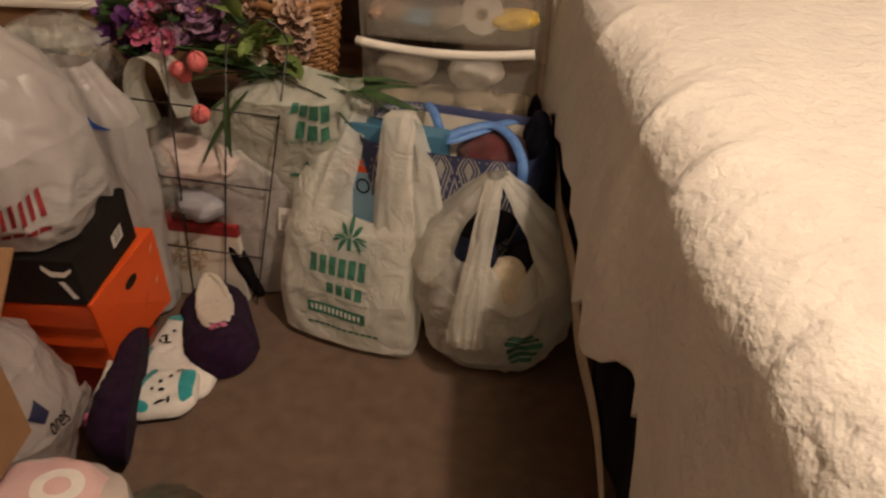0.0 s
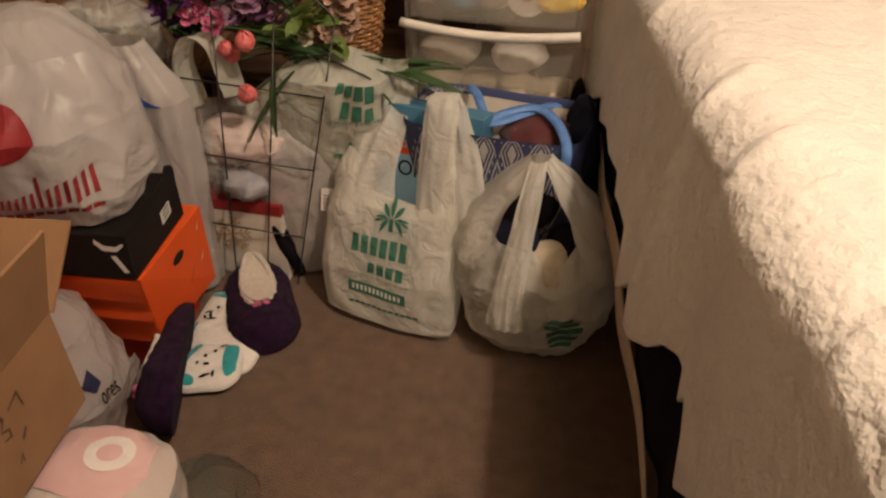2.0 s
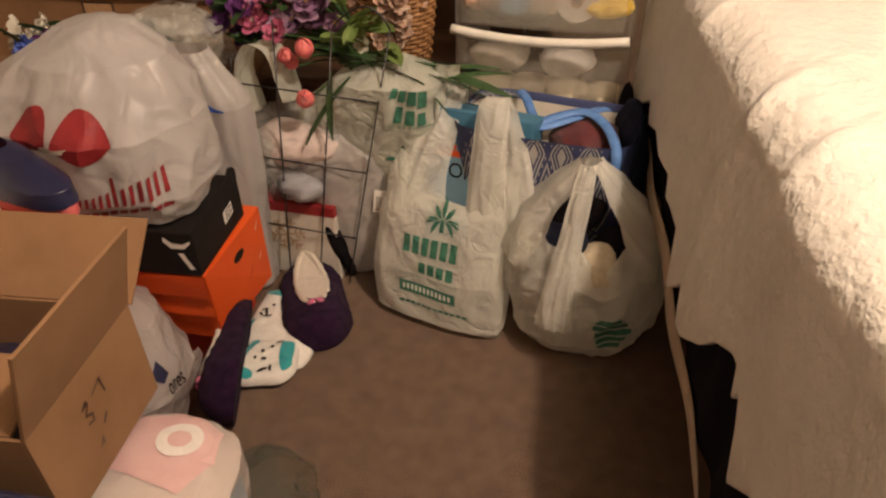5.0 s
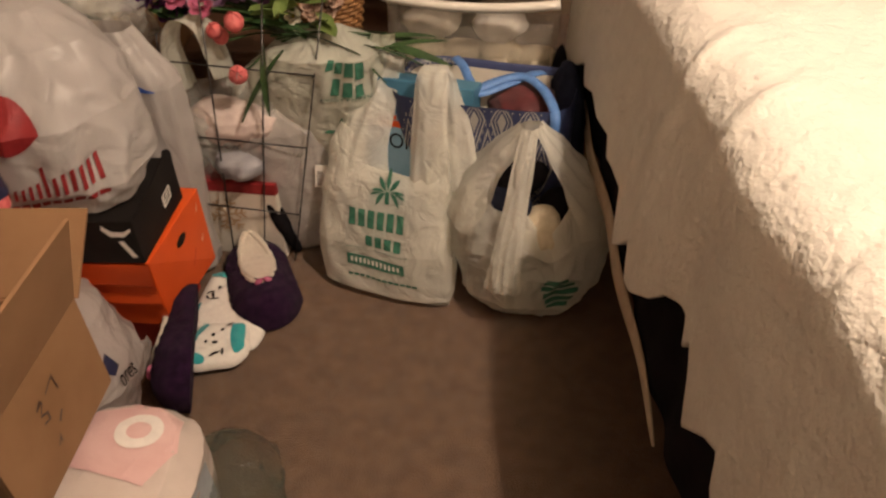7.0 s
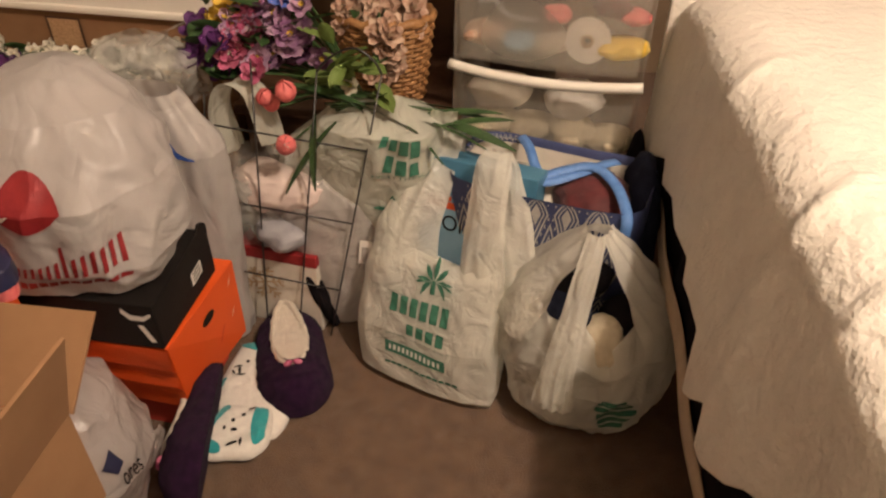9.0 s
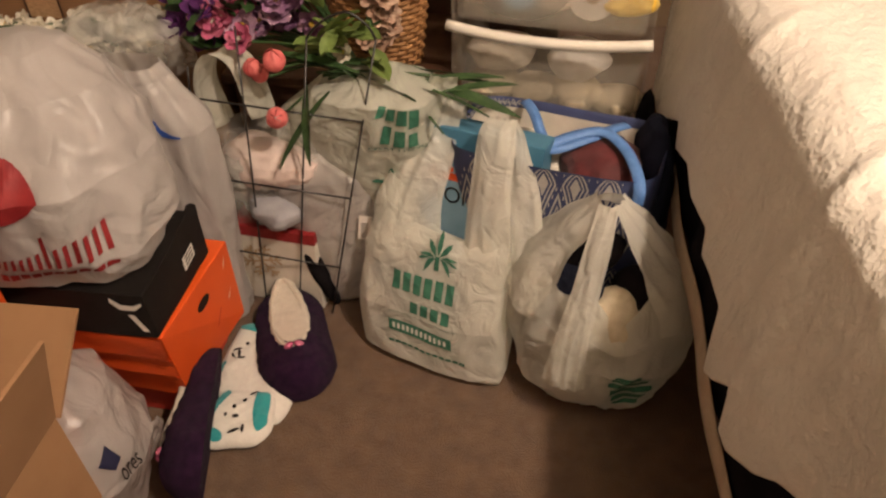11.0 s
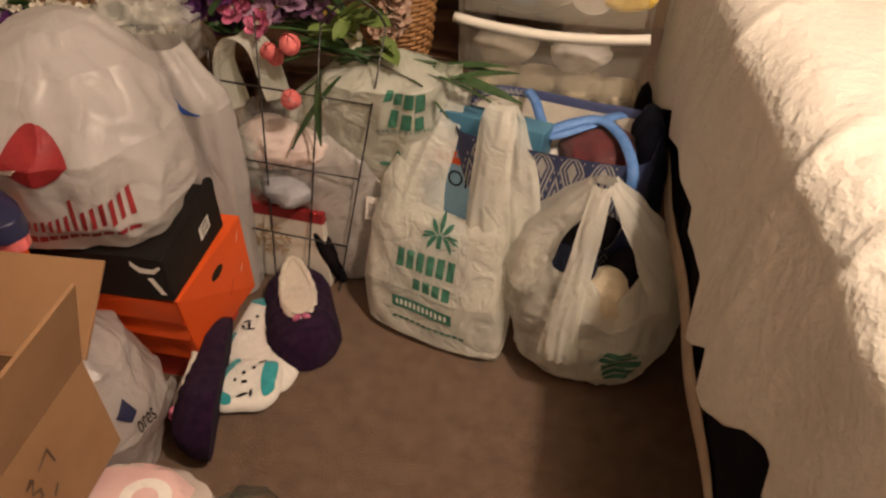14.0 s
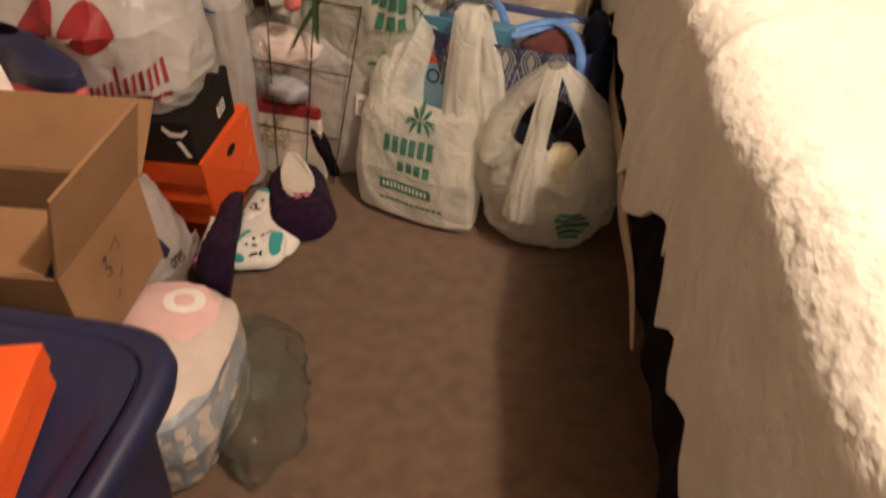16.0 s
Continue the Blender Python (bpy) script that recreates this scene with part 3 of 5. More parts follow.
printed("orange_stripe", bf, [bar(-0.10, 0.305, -0.03, 0.320), bar(-0.095, 0.322, -0.085, 0.333), bar(-0.06, 0.322, -0.05, 0.333), bar(0.035, 0.285, 0.095, 0.315)], M_ORANGE, book, 0.001, each=True)
letters("word", bf, "HOME", -0.100, 0.258, 0.034, 0.125, M_BLACK, book, 0.0, 0.0015)

ROWS_B = [(0.0, 0.145, 1.20, 0.004, 0.05, 0.05), (0.08, 0.145, 1.20, 0.010, 0.112, 0.095), (0.28, 0.142, 1.20, 0.05, 0.146, 0.12), (0.55, 0.140, 1.205, 0.13, 0.157, 0.128),
          (0.8, 0.138, 1.21, 0.205, 0.148, 0.115), (1.0, 0.138, 1.215, 0.276, 0.122, 0.092)]
bag_b, skin_b = soft_bag("full round white plastic shopping bag with gathered handles", ROWS_B, M_BAG, [
    ([(0.126, 1.195, 0.408), (0.112, 1.150, 0.345), (0.095, 1.108, 0.255), (0.082, 1.080, 0.180), (0.078, 1.068, 0.110)], [0.034, 0.044, 0.056, 0.075], (1, -0.2, 0)),
    ([(0.120, 1.215, 0.405), (0.075, 1.220, 0.340), (0.030, 1.222, 0.270), (0.002, 1.220, 0.200)], [0.050, 0.110, 0.165, 0.19], (0.25, -1, 0)),
    ([(0.140, 1.210, 0.408), (0.185, 1.195, 0.350), (0.232, 1.185, 0.280), (0.268, 1.190, 0.205)], [0.048, 0.105, 0.160, 0.19], (0.45, 1, 0)),
    ([(0.132, 1.225, 0.404), (0.135, 1.262, 0.340), (0.138, 1.295, 0.260), (0.138, 1.318, 0.190)], [0.045, 0.11, 0.19, 0.25], (-1, 0, 0))], -10, 5.0, 0.017, 0.002, 2.1, 11)
# the mouth sags between the handles in front
for o in bag_b.children:
    if o.name.startswith("body"):
        for v in o.data.vertices:
            i, k = v.index % 150, max(0.0, (v.index // 150 / 90 - 0.55) / 0.45)
            v.co.z -= k * (0.065 * math.exp(-((i / 150 - 0.80) / 0.040) ** 2) + 0.022 * math.exp(-((i / 150 - 0.69) / 0.04) ** 2))
g = front(skin_b, 2.1)
printed("leaf_print", g, [bar(0.24 + 0.03 * abs(i - 3), 0.32 + 0.045 * i, 0.66 - 0.04 * abs(i - 2), 0.352 + 0.045 * i, 0.03) for i in range(6)], M_GREEN_INK, bag_b, 0.002, "green stripes of print", each=True)


def lump(name, label, category, at, r, material, seed, crumple=0.008):
    ob = thing(name, label, category, m=pose(*at))
    rows = [(k / 8, 0, 0, r[2] * (1 - math.cos(math.pi * k / 8)) + 0.004, r[0] * max(0.01, math.sin(math.pi * k / 8)), r[1] * max(0.01, math.sin(math.pi * k / 8))) for k in range(9)]
    put("body", grid_mesh("body", sack(rows, 20 * seed, 2.2, crumple, 16, seed), 40, 24, True), material, ob)
    return ob


lump("rolled_cloth", "rolled cream cloth lying inside a shopping bag", "cloth", (0.160, 1.152, 0.140), (0.050, 0.040, 0.054), M_YARN, 3, 0.014)
lump("rolled_cloth", "rolled dark navy cloth lying inside a shopping bag", "cloth", (0.085, 1.20, 0.17), (0.06, 0.05, 0.05), M_TOTE_DARK, 5, 0.014)
lump("rolled_cloth", "dark grey cloth lying inside a shopping bag", "cloth", (0.13, 1.23, 0.015), (0.125, 0.105, 0.055), M_SKIRT, 7)
lump("rolled_cloth", "dark rolled cloth lying inside a shopping bag", "cloth", (0.20, 1.20, 0.16), (0.045, 0.05, 0.05), M_SKIRT, 9)
lump("rolled_cloth", "black cloth lying inside a shopping bag", "cloth", (0.12, 1.25, 0.225), (0.07, 0.04, 0.035), M_SKIRT, 11)
big, skin_big = soft_bag("large puffed white plastic bag with red print on shoe boxes", [
    (0.0, -0.80, 1.07, 0.374, 0.17, 0.09), (0.04, -0.80, 1.07, 0.378, 0.22, 0.115), (0.3, -0.795, 1.08, 0.43, 0.250, 0.145), (0.55, -0.785, 1.09, 0.54, 0.225, 0.145),
    (0.8, -0.755, 1.115, 0.635, 0.130, 0.10), (0.93, -0.735, 1.13, 0.68, 0.055, 0.05), (1.0, -0.73, 1.135, 0.692, 0.0003, 0.0003)], M_BAG_SOLID, [], -6, 8.0, 0.024, 0.002, 2.2, 7.5)
g = front(skin_big, 2.2)
printed("red_print", g, [ring_of(-0.02, 0.59, 0.19, 0.10, 24), ring_of(0.41, 0.575, 0.20, 0.11, 24)], M_RED_INK, big, 0.003, "red rounded bow print", each=True)
printed("pale_print", g, [[(0.10, 0.51), (0.30, 0.51), (0.34, 0.575), (0.24, 0.55), (0.14, 0.575)]], M_PLUSH, big, 0.005)
script = []
for i in range(17):
    s0, v0 = 0.04 + 0.049 * i, 0.255 + 0.0065 * i
    hi = (0.115, 0.075, 0.075, 0.075, 0.078, 0.075, 0.075, 0.072, 0.075, 0.075, 0.112, 0.075, 0.075, 0.078, 0.075, 0.075, 0.075)[i]
    script.append([(s0, v0), (s0 + 0.024, v0 + 0.004), (s0 + 0.036, v0 + hi), (s0 + 0.012, v0 + hi - 0.006)])
printed("red_writing", g, script, M_RED_INK, big, 0.003, "red bars of print", each=True)
printed("red_writing", g, [bar(0.24 + 0.062 * i, 0.165 + 0.007 * i, 0.292 + 0.062 * i, 0.212 + 0.007 * i, 0.006) for i in range(10)], M_RED_INK, big, 0.003, "red bars of print", each=True)

tall, skin_tall = soft_bag("tall white plastic bag with a blue mark", [
    (0.0, -0.68, 1.30, 0.004, 0.09, 0.04), (0.1, -0.68, 1.295, 0.02, 0.102, 0.05), (0.5, -0.67, 1.29, 0.26, 0.105, 0.055), (0.85, -0.655, 1.28, 0.475, 0.098, 0.05), (1.0, -0.675, 1.27, 0.585, 0.055, 0.03)], M_BAG_SOLID, [], -8, 11.0, 0.012)
g = front(skin_tall, 2.8)
printed("blue_mark", g, [[(0.30, 0.93), (0.38, 0.93), (0.50, 0.885), (0.72, 0.865), (0.72, 0.845), (0.46, 0.86)]], M_BLUE_INK, tall, 0.003, "blue stroke of print")

rear, skin_rear = soft_bag("stuffed pale plastic shopping bag behind a wire panel", [
    (0.0, -0.35, 1.50, 0.004, 0.14, 0.06), (0.1, -0.35, 1.50, 0.05, 0.17, 0.085), (0.5, -0.36, 1.48, 0.26, 0.18, 0.095), (0.75, -0.33, 1.455, 0.40, 0.165, 0.105), (0.9, -0.29, 1.43, 0.48, 0.115, 0.09), (1.0, -0.26, 1.43, 0.528, 0.0003, 0.0003)], M_BAG_GREEN, [
    ([(-0.60, 1.40, 0.40), (-0.60, 1.385, 0.50), (-0.565, 1.37, 0.565), (-0.52, 1.37, 0.545), (-0.50, 1.38, 0.44)], [0.065, 0.055, 0.055, 0.065], (0.5, 1, 0)),
    ([(-0.185, 1.44, 0.40), (-0.175, 1.43, 0.47), (-0.165, 1.42, 0.51)], [0.06, 0.06, 0.05], (1, 0, 0))], -8, 14.0, 0.012)
g = front(skin_rear, 2.8)
printed("word_print", g, [bar(0.25 + 0.15 * i, 0.855 - 0.01 * i, 0.37 + 0.15 * i, 0.915 - 0.01 * i) for i in range(4)] + [bar(0.40 + 0.15 * i, 0.775 - 0.01 * i, 0.51 + 0.15 * i, 0.83 - 0.01 * i) for i in range(3)], M_GREEN_INK, rear, 0.003, "green bars of print", each=True)
letters("slogan", g, "EVERYTHING", 0.28, 0.715, 0.03, 0.62, M_GREEN_INK, rear, 0.0, 0.003)
printed("leaf_print", g, fan(0.55, 0.60, 0.22, 0.05, 5), M_GREEN_INK, rear, 0.003)

# film-wrapped packets in front of the rear bag
packet, _ = soft_bag("clear plastic bag of pale folded clothes with a paper tag", [
    (0.0, -0.375, 1.385, 0.004, 0.08, 0.03), (0.08, -0.375, 1.385, 0.02, 0.105, 0.045), (0.5, -0.39, 1.385, 0.17, 0.115, 0.05), (0.85, -0.41, 1.38, 0.31, 0.085, 0.04), (1.0, -0.43, 1.38, 0.365, 0.03, 0.02)], M_GREYBAG, [], 8, 17.0, 0.014)
tag = part("paper_tag", block(0.026, 0.055, 0.001, (0, 0, 0), 0), M_WHITE_INK, packet, "small white paper tag with a printed code")
tag.matrix_basis = pose(-0.318, 1.335, 0.215, 84, 6, 2)
tf = lambda s, v, out=0.0: Vector((s, v, 0.001 + out))
printed("code_bars", tf, [bar(-0.008, -0.022 + 0.004 * i, 0.006, -0.0205 + 0.004 * i) for i in range(9)], M_BLACK, tag, 0.0006)
lump("folded_clothes", "folded grey clothes in a clear bag", "clothes", (-0.505, 1.375, 0.207), (0.10, 0.05, 0.036), M_GREYCLOTH, 15, 0.022)
lump("folded_clothes", "folded pale pink clothes in a clear bag", "clothes", (-0.505, 1.38, 0.277), (0.105, 0.05, 0.050), M_PINK_CLOTH, 17, 0.022)

soft_bag("crinkled clear plastic bag over folded clothes", [(0.0, -0.505, 1.39, 0.205, 0.085, 0.04), (0.1, -0.505, 1.39, 0.21, 0.105, 0.055), (0.5, -0.505, 1.39, 0.30, 0.115, 0.06), (0.85, -0.50, 1.40, 0.40, 0.08, 0.05), (1.0, -0.49, 1.40, 0.435, 0.0003, 0.0003)], M_CLEAR, [], 5, 33.0, 0.022)
gift = thing("gift_box", "white gift box with a red band and snowflake print", "box", m=pose(-0.51, 1.325, 0.0, 0, 0, -8))
part("body", block(0.18, 0.10, 0.18, (0, 0.05, 0), 0.003), M_LINING, gift)
part("red_band", block(0.184, 0.104, 0.028, (0, 0.05, 0.178), 0.003), M_RED_INK, gift, "dark red band")
gf = lambda s, v, out=0.0: Vector((s, -out, v))
arms = []
for k in range(6):
    a = math.pi / 3 * k + 0.2
    c, s_ = math.cos(a), math.sin(a)
    arms.append([(-0.035 + x * c - y * s_, 0.115 + x * s_ + y * c) for x, y in ((0, -0.003), (0.046, -0.002), (0.046, 0.002), (0, 0.003))])
    for r0 in (0.018, 0.032):
        for sg in (-1, 1):
            b_ = a + sg * 0.9
            cc, ss = math.cos(b_), math.sin(b_)
            ox, oy = -0.035 + r0 * c, 0.115 + r0 * s_
            arms.append([(ox + x * cc - y * ss, oy + x * ss + y * cc) for x, y in ((0, -0.003), (0.016, -0.003), (0.016, 0.003), (0, 0.003))])
for k, arm in enumerate(arms):
    printed("snowflake_arm", gf, [arm], M_TAN, gift, 0.0008 + 0.00012 * k)

# black bag strip behind the panel's foot
lump("black_pouch", "black cloth pouch wedged between packets on the carpet", "pouch", (-0.390, 1.328, 0.0, 0, -19, 0), (0.019, 0.018, 0.088), M_SKIRT, 21, 0.008)

# ---- wire panel ----
panel = thing("wire_panel", "black wire grid panel with a rounded top", "wire panel")


def wire(a, b, r=0.0018, name="wire"):
    v, f = tube([a, b] if not isinstance(a, list) else a, r, 6)
    put(name, mesh_of(name, v, f), M_WIRE, panel)


wire((-0.505, 1.343, 0.62), (-0.540, 1.289, 0.003))
wire((-0.388, 1.350, 0.60), (-0.470, 1.290, 0.003))
wire((-0.272, 1.357, 0.60), (-0.399, 1.298, 0.003))
wire((-0.609, 1.324, 0.495), (-0.303, 1.340, 0.452))
wire((-0.572, 1.312, 0.330), (-0.337, 1.324, 0.293))
wire((-0.575, 1.297, 0.166), (-0.374, 1.307, 0.129))
wire(smooth_line([(-0.388, 1.350, 0.60), (-0.373, 1.354, 0.618), (-0.346, 1.358, 0.636), (-0.315, 1.36, 0.643), (-0.285, 1.36, 0.622), (-0.272, 1.357, 0.60)], 5), None, 0.0022, "top_wire")
wire((-0.60, 1.332, 0.55), (-0.609, 1.324, 0.47))

# ---- tote bag ----
tote = thing("tote_bag", "navy and white patterned tote bag with blue ribbon straps", "tote bag", m=pose(0.05, 1.40, 0, 0, 0, -15))
ROWS_T = [(0, 0, 0, 0.004, 0.16, 0.07), (0.04, 0, 0, 0.008, 0.175, 0.08), (0.5, 0, 0, 0.20, 0.185, 0.095), (1, 0, 0.005, 0.405, 0.190, 0.112)]
ft = sack(ROWS_T, 0, 5, 0.006, 6, 20, 0.0)
put("body", grid_mesh("body", ft, 120, 50, True), M_TOTE, tote)
put("lining", grid_mesh("lining", lambda u, v: ft(u, 0.05 + 0.86 * v, -0.006), 100, 30, True), M_LINING, tote, "cream lining")
put("inner_band", grid_mesh("inner_band", lambda u, v: ft(u, 0.91 + 0.09 * v, -0.005 + 0.004 * v), 100, 4, True), M_TOTE, tote, "navy patterned band")
g = front(ft, 5)


def diamond(cx, cy, rx, ry, w):
    pts = [(cx, cy - ry), (cx + rx, cy), (cx, cy + ry), (cx - rx, cy)]
    ins = [(cx, cy - ry + w * ry), (cx + rx - w * rx, cy), (cx, cy + ry - w * ry), (cx - rx + w * rx, cy)]
    return [[pts[i], pts[(i + 1) % 4], ins[(i + 1) % 4], ins[i]] for i in range(4)]


shapes = []
for i in range(7):
    for j in range(5):
        cx, cy = -0.9 + 0.3 * i + (0.15 if j % 2 else 0), 0.12 + 0.19 * j
        if abs(cx) > 0.84:
            continue
        shapes += diamond(cx, cy, 0.125, 0.155, 0.14) + diamond(cx, cy, 0.085, 0.105, 0.16)
        shapes.append([(cx, cy - 0.06), (cx + 0.05, cy), (cx, cy + 0.06), (cx - 0.05, cy)])
        for k in range(4):
            for sg in (-1, 1):
                x, y = cx + sg * (0.022 + 0.03 * k), cy + 0.17 - 0.035 * k
                if abs(x) < 0.95 and y < 0.97:
                    shapes.append(bar(x - 0.006, y - 0.008, x + 0.006, y + 0.008))
printed("pattern", g, shapes, M_TOTE_W, tote, 0.0015, "off-white diamond pattern", 0.05)
band = []
for i in range(16):
    x = 0.27 + i * 0.0145
    band += [[(x, 0.92), (x + 0.007, 0.985), (x + 0.009, 0.985), (x + 0.003, 0.92)], [(x + 0.0145, 0.92), (x + 0.007, 0.985), (x + 0.009, 0.985), (x + 0.0172, 0.92)], bar(x + 0.006, 0.93, x + 0.010, 0.945)]
printed("band_pattern", lambda s, v, out=0.0: ft(s, v, -0.007), band, M_TOTE_W, tote, 0, "off-white zigzag pattern", 0.05)


def flat_ribbon(pts, width):
    """A woven strap lying flat along pts."""
    line = smooth_line(pts, 8)
    verts, faces = [], []
    for i, p in enumerate(line):
        d = line[min(i + 1, len(line) - 1)] - line[max(i - 1, 0)]
        ax = d.cross(Vector((0, -0.45, 1))).normalized() * width / 2
        verts += [p - ax, p + Vector((0, 0, 0.0015)), p + ax]
    for i in range(len(line) - 1):
        for k in (0, 1):
            faces.append((3 * i + k, 3 * i + k + 1, 3 * i + k + 4, 3 * i + k + 3))
    return mesh_of("strap", verts, faces)


back = tote.matrix_basis.inverted()
for pts in ([(-0.018, 1.515, 0.415), (0.000, 1.47, 0.415), (0.016, 1.41, 0.404), (0.034, 1.365, 0.400), (0.10, 1.392, 0.410), (0.15, 1.43, 0.412), (0.178, 1.462, 0.402)],
            [(0.020, 1.37, 0.402), (0.07, 1.392, 0.414), (0.125, 1.402, 0.420), (0.160, 1.355, 0.418), (0.176, 1.295, 0.412), (0.181, 1.258, 0.398), (0.180, 1.250, 0.370)]):
    thick(put("strap", flat_ribbon([back @ Vector(q) for q in pts], 0.020), M_BLUE, tote, "blue woven ribbon strap"), 0.002)
lump("folded_sweater", "dark wine red sweater stuffed in the tote", "sweater", (0.13, 1.385, 0.29), (0.095, 0.075, 0.055), M_WINE, 23, 0.015)
lump("white_bundle", "pale bundle stuffed in the tote", "bundle", (0.01, 1.45, 0.28), (0.09, 0.05, 0.045), M_LINING, 25)
lump("jacket", "dark navy jacket bunched between tote and bed", "jacket", (0.228, 1.43, 0.0), (0.040, 0.11, 0.218), M_TOTE_DARK, 27, 0.02)
lump("scarf", "dark bunched scarf hanging between cart and bed", "scarf", (0.232, 1.59, 0.0), (0.018, 0.03, 0.205), M_SKIRT, 29, 0.02)


# ---- cart contents ----
def in_cart(x, y, z):
    return (pose(0.019, 1.624, 0, 0, 0, -9.4) @ Vector((x, y, z)))


for i, (x, r) in enumerate(((-0.12, 0.05), (-0.03, 0.045), (0.07, 0.052), (0.15, 0.04))):
    lump("yarn_ball", "cream yarn ball inside a frosted drawer", "yarn", in_cart(x, 0.062, 0.322), (r * 1.15, 0.05, r * 0.62), M_YARN, 31 + i, 0.02)
for i, (x, m_) in enumerate(((-0.11, M_PLUSH), (0.06, M_SOCK))):
    lump("cloth_bundle", "pale cloth bundle inside a frosted drawer", "cloth", in_cart(x, 0.09, 0.375), (0.07, 0.05, 0.04), m_, 37 + i, 0.02)
spool = thing("ribbon_spool", "white ribbon spool inside a clear drawer", "spool", m=pose(*in_cart(0.078, 0.035, 0.578), 90, 0, -9.4))
for r0, r1, dep, mat, nm in ((0.014, 0.047, 0.012, M_WHITE_INK, "flange"), (0.008, 0.014, 0.014, M_TAN, "core")):
    v, f = [], []
    for k in range(32):
        a = 2 * math.pi * k / 32
        for rr, zz in ((r0, 0), (r1, 0), (r1, dep), (r0, dep)):
            v.append((rr * math.cos(a), rr * math.sin(a), zz))
    for k in range(32):
        for q_ in range(4):
            f.append((k * 4 + q_, k * 4 + (q_ + 1) % 4, ((k + 1) % 32) * 4 + (q_ + 1) % 4, ((k + 1) % 32) * 4 + q_))
    put(nm, mesh_of(nm, v, f, False), mat, spool)
for x, z, r, m_, w_ in ((-0.14, 0.535, 0.05, M_DRIED, "orange-brown"), (-0.065, 0.53, 0.04, M_SKY, "sky blue"), (0.15, 0.535, 0.045, M_PETAL_YELLOW, "yellow"), (0.0, 0.535, 0.04, M_PLUSH, "cream"), (0.01, 0.60, 0.03, M_PETAL_PINK, "pink"), (0.12, 0.62, 0.035, M_WINE, "dark red"), (0.165, 0.61, 0.03, M_PETAL_PINK, "pink")):
    lump("craft_bundle", w_ + " craft material inside a clear drawer", "craft material", in_cart(x, 0.048, z), (r, 0.03, r * 0.55), m_, 41 + x * 30, 0.02)
pl = thing("pliers", "blue-grey handled pliers lying in a clear drawer", "pliers")
for sg in (-1, 1):
    v, f = tube(smooth_line([in_cart(-0.03 + 0.0, 0.03, 0.640 + 0.033 * sg), in_cart(-0.09, 0.03, 0.640 + 0.030 * sg), in_cart(-0.125, 0.03, 0.642), in_cart(-0.155, 0.03, 0.642 - 0.006 * sg)], 6), 0.006, 8)
    put("handle", mesh_of("handle", v, f), M_GREYCLOTH, pl)


# ---- open carton ----
def build_carton():
    x1, x0, y0, y1, z0, h, t = -0.528, -0.87, 0.452, 0.692, 0.268, 0.165, 0.005
    ob = thing("cardboard_box", "open brown cardboard box with raised flaps and handwriting", "cardboard box")
    top = z0 + h
    for x in (x1 - t / 2, x0 + t / 2):
        part("side_wall", block(t, y1 - y0, h, (x, (y0 + y1) / 2, z0), 0.001), M_CARD, ob)
    for y in (y0 + t / 2, y1 - t / 2):
        part("end_wall", block(x1 - x0 - 2 * t, t, h, ((x0 + x1) / 2, y, z0), 0.001), M_CARD, ob)
    part("bottom", block(x1 - x0 - 2 * t, y1 - y0 - 2 * t, t, ((x0 + x1) / 2, (y0 + y1) / 2, z0), 0), M_CARD, ob)
    cx, cy = (x0 + x1) / 2, (y0 + y1) / 2
    part("flap", turned(block(t, y1 - y0, 0.138, (0, 0, 0), 0.001), pose(x1 - t / 2, cy, top, 0, 16, 0)), M_CARD, ob)
    part("flap", turned(block(x1 - x0 - 0.01, t, 0.125, (0, 0, 0), 0.001), pose(cx + 0.01, y1, top, -50, 0, 0)), M_CARD, ob)
    part("flap", turned(block(x1 - x0 - 0.02, t, 0.10, (0, 0, 0), 0.001), pose(cx - 0.01, y0 + t, top, -70, 0, 0)), M_CARD, ob)
    part("flap", turned(block(t, y1 - y0, 0.138, (0, 0, 0), 0.001), pose(x0, cy, top, 0, -60, 0)), M_CARD, ob)
    wf = lambda s, v, out=0.0: Vector((x1 + out, s, v))
    printed("pen_stroke", wf, [[(0.540, 0.385), (0.552, 0.392), (0.556, 0.384), (0.546, 0.372), (0.558, 0.366), (0.556, 0.352), (0.542, 0.356), (0.543, 0.359), (0.553, 0.356), (0.554, 0.364), (0.542, 0.370), (0.552, 0.384), (0.541, 0.382)],
                               [(0.566, 0.388), (0.590, 0.398), (0.592, 0.370), (0.589, 0.370), (0.587, 0.393), (0.566, 0.385)],
                               [(0.566, 0.335), (0.578, 0.345), (0.580, 0.341), (0.568, 0.331)], [(0.546, 0.310), (0.558, 0.322), (0.556, 0.308), (0.553, 0.307), (0.554, 0.315), (0.548, 0.308)]], M_WOOD, ob, 0.0008, "dark brown pen strokes", 0.5)
    return ob


build_carton()
lump("navy_cloth", "dark navy cloth lying in the open carton", "cloth", (-0.70, 0.57, 0.275), (0.13, 0.09, 0.05), M_NAVY, 51)

# ---- pack under the carton ----
pack = thing("tissue_pack", "plump pink and white film-wrapped pack with ring print", "pack", m=pose(-0.505, 0.555, 0))
SQ_P = 2.9
fp = sack([(0, 0, 0, 0.004, 0.08, 0.12), (0.06, 0, 0, 0.010, 0.105, 0.15), (0.40, 0, 0, 0.09, 0.115, 0.165), (0.68, 0, 0.005, 0.165, 0.108, 0.158), (0.84, -0.01, 0.01, 0.202, 0.085, 0.13), (0.93, -0.02, 0.01, 0.216, 0.05, 0.08), (1, -0.03, 0.01, 0.220, 0.0003, 0.0003)], 0, SQ_P, 0.009, 11, 30)
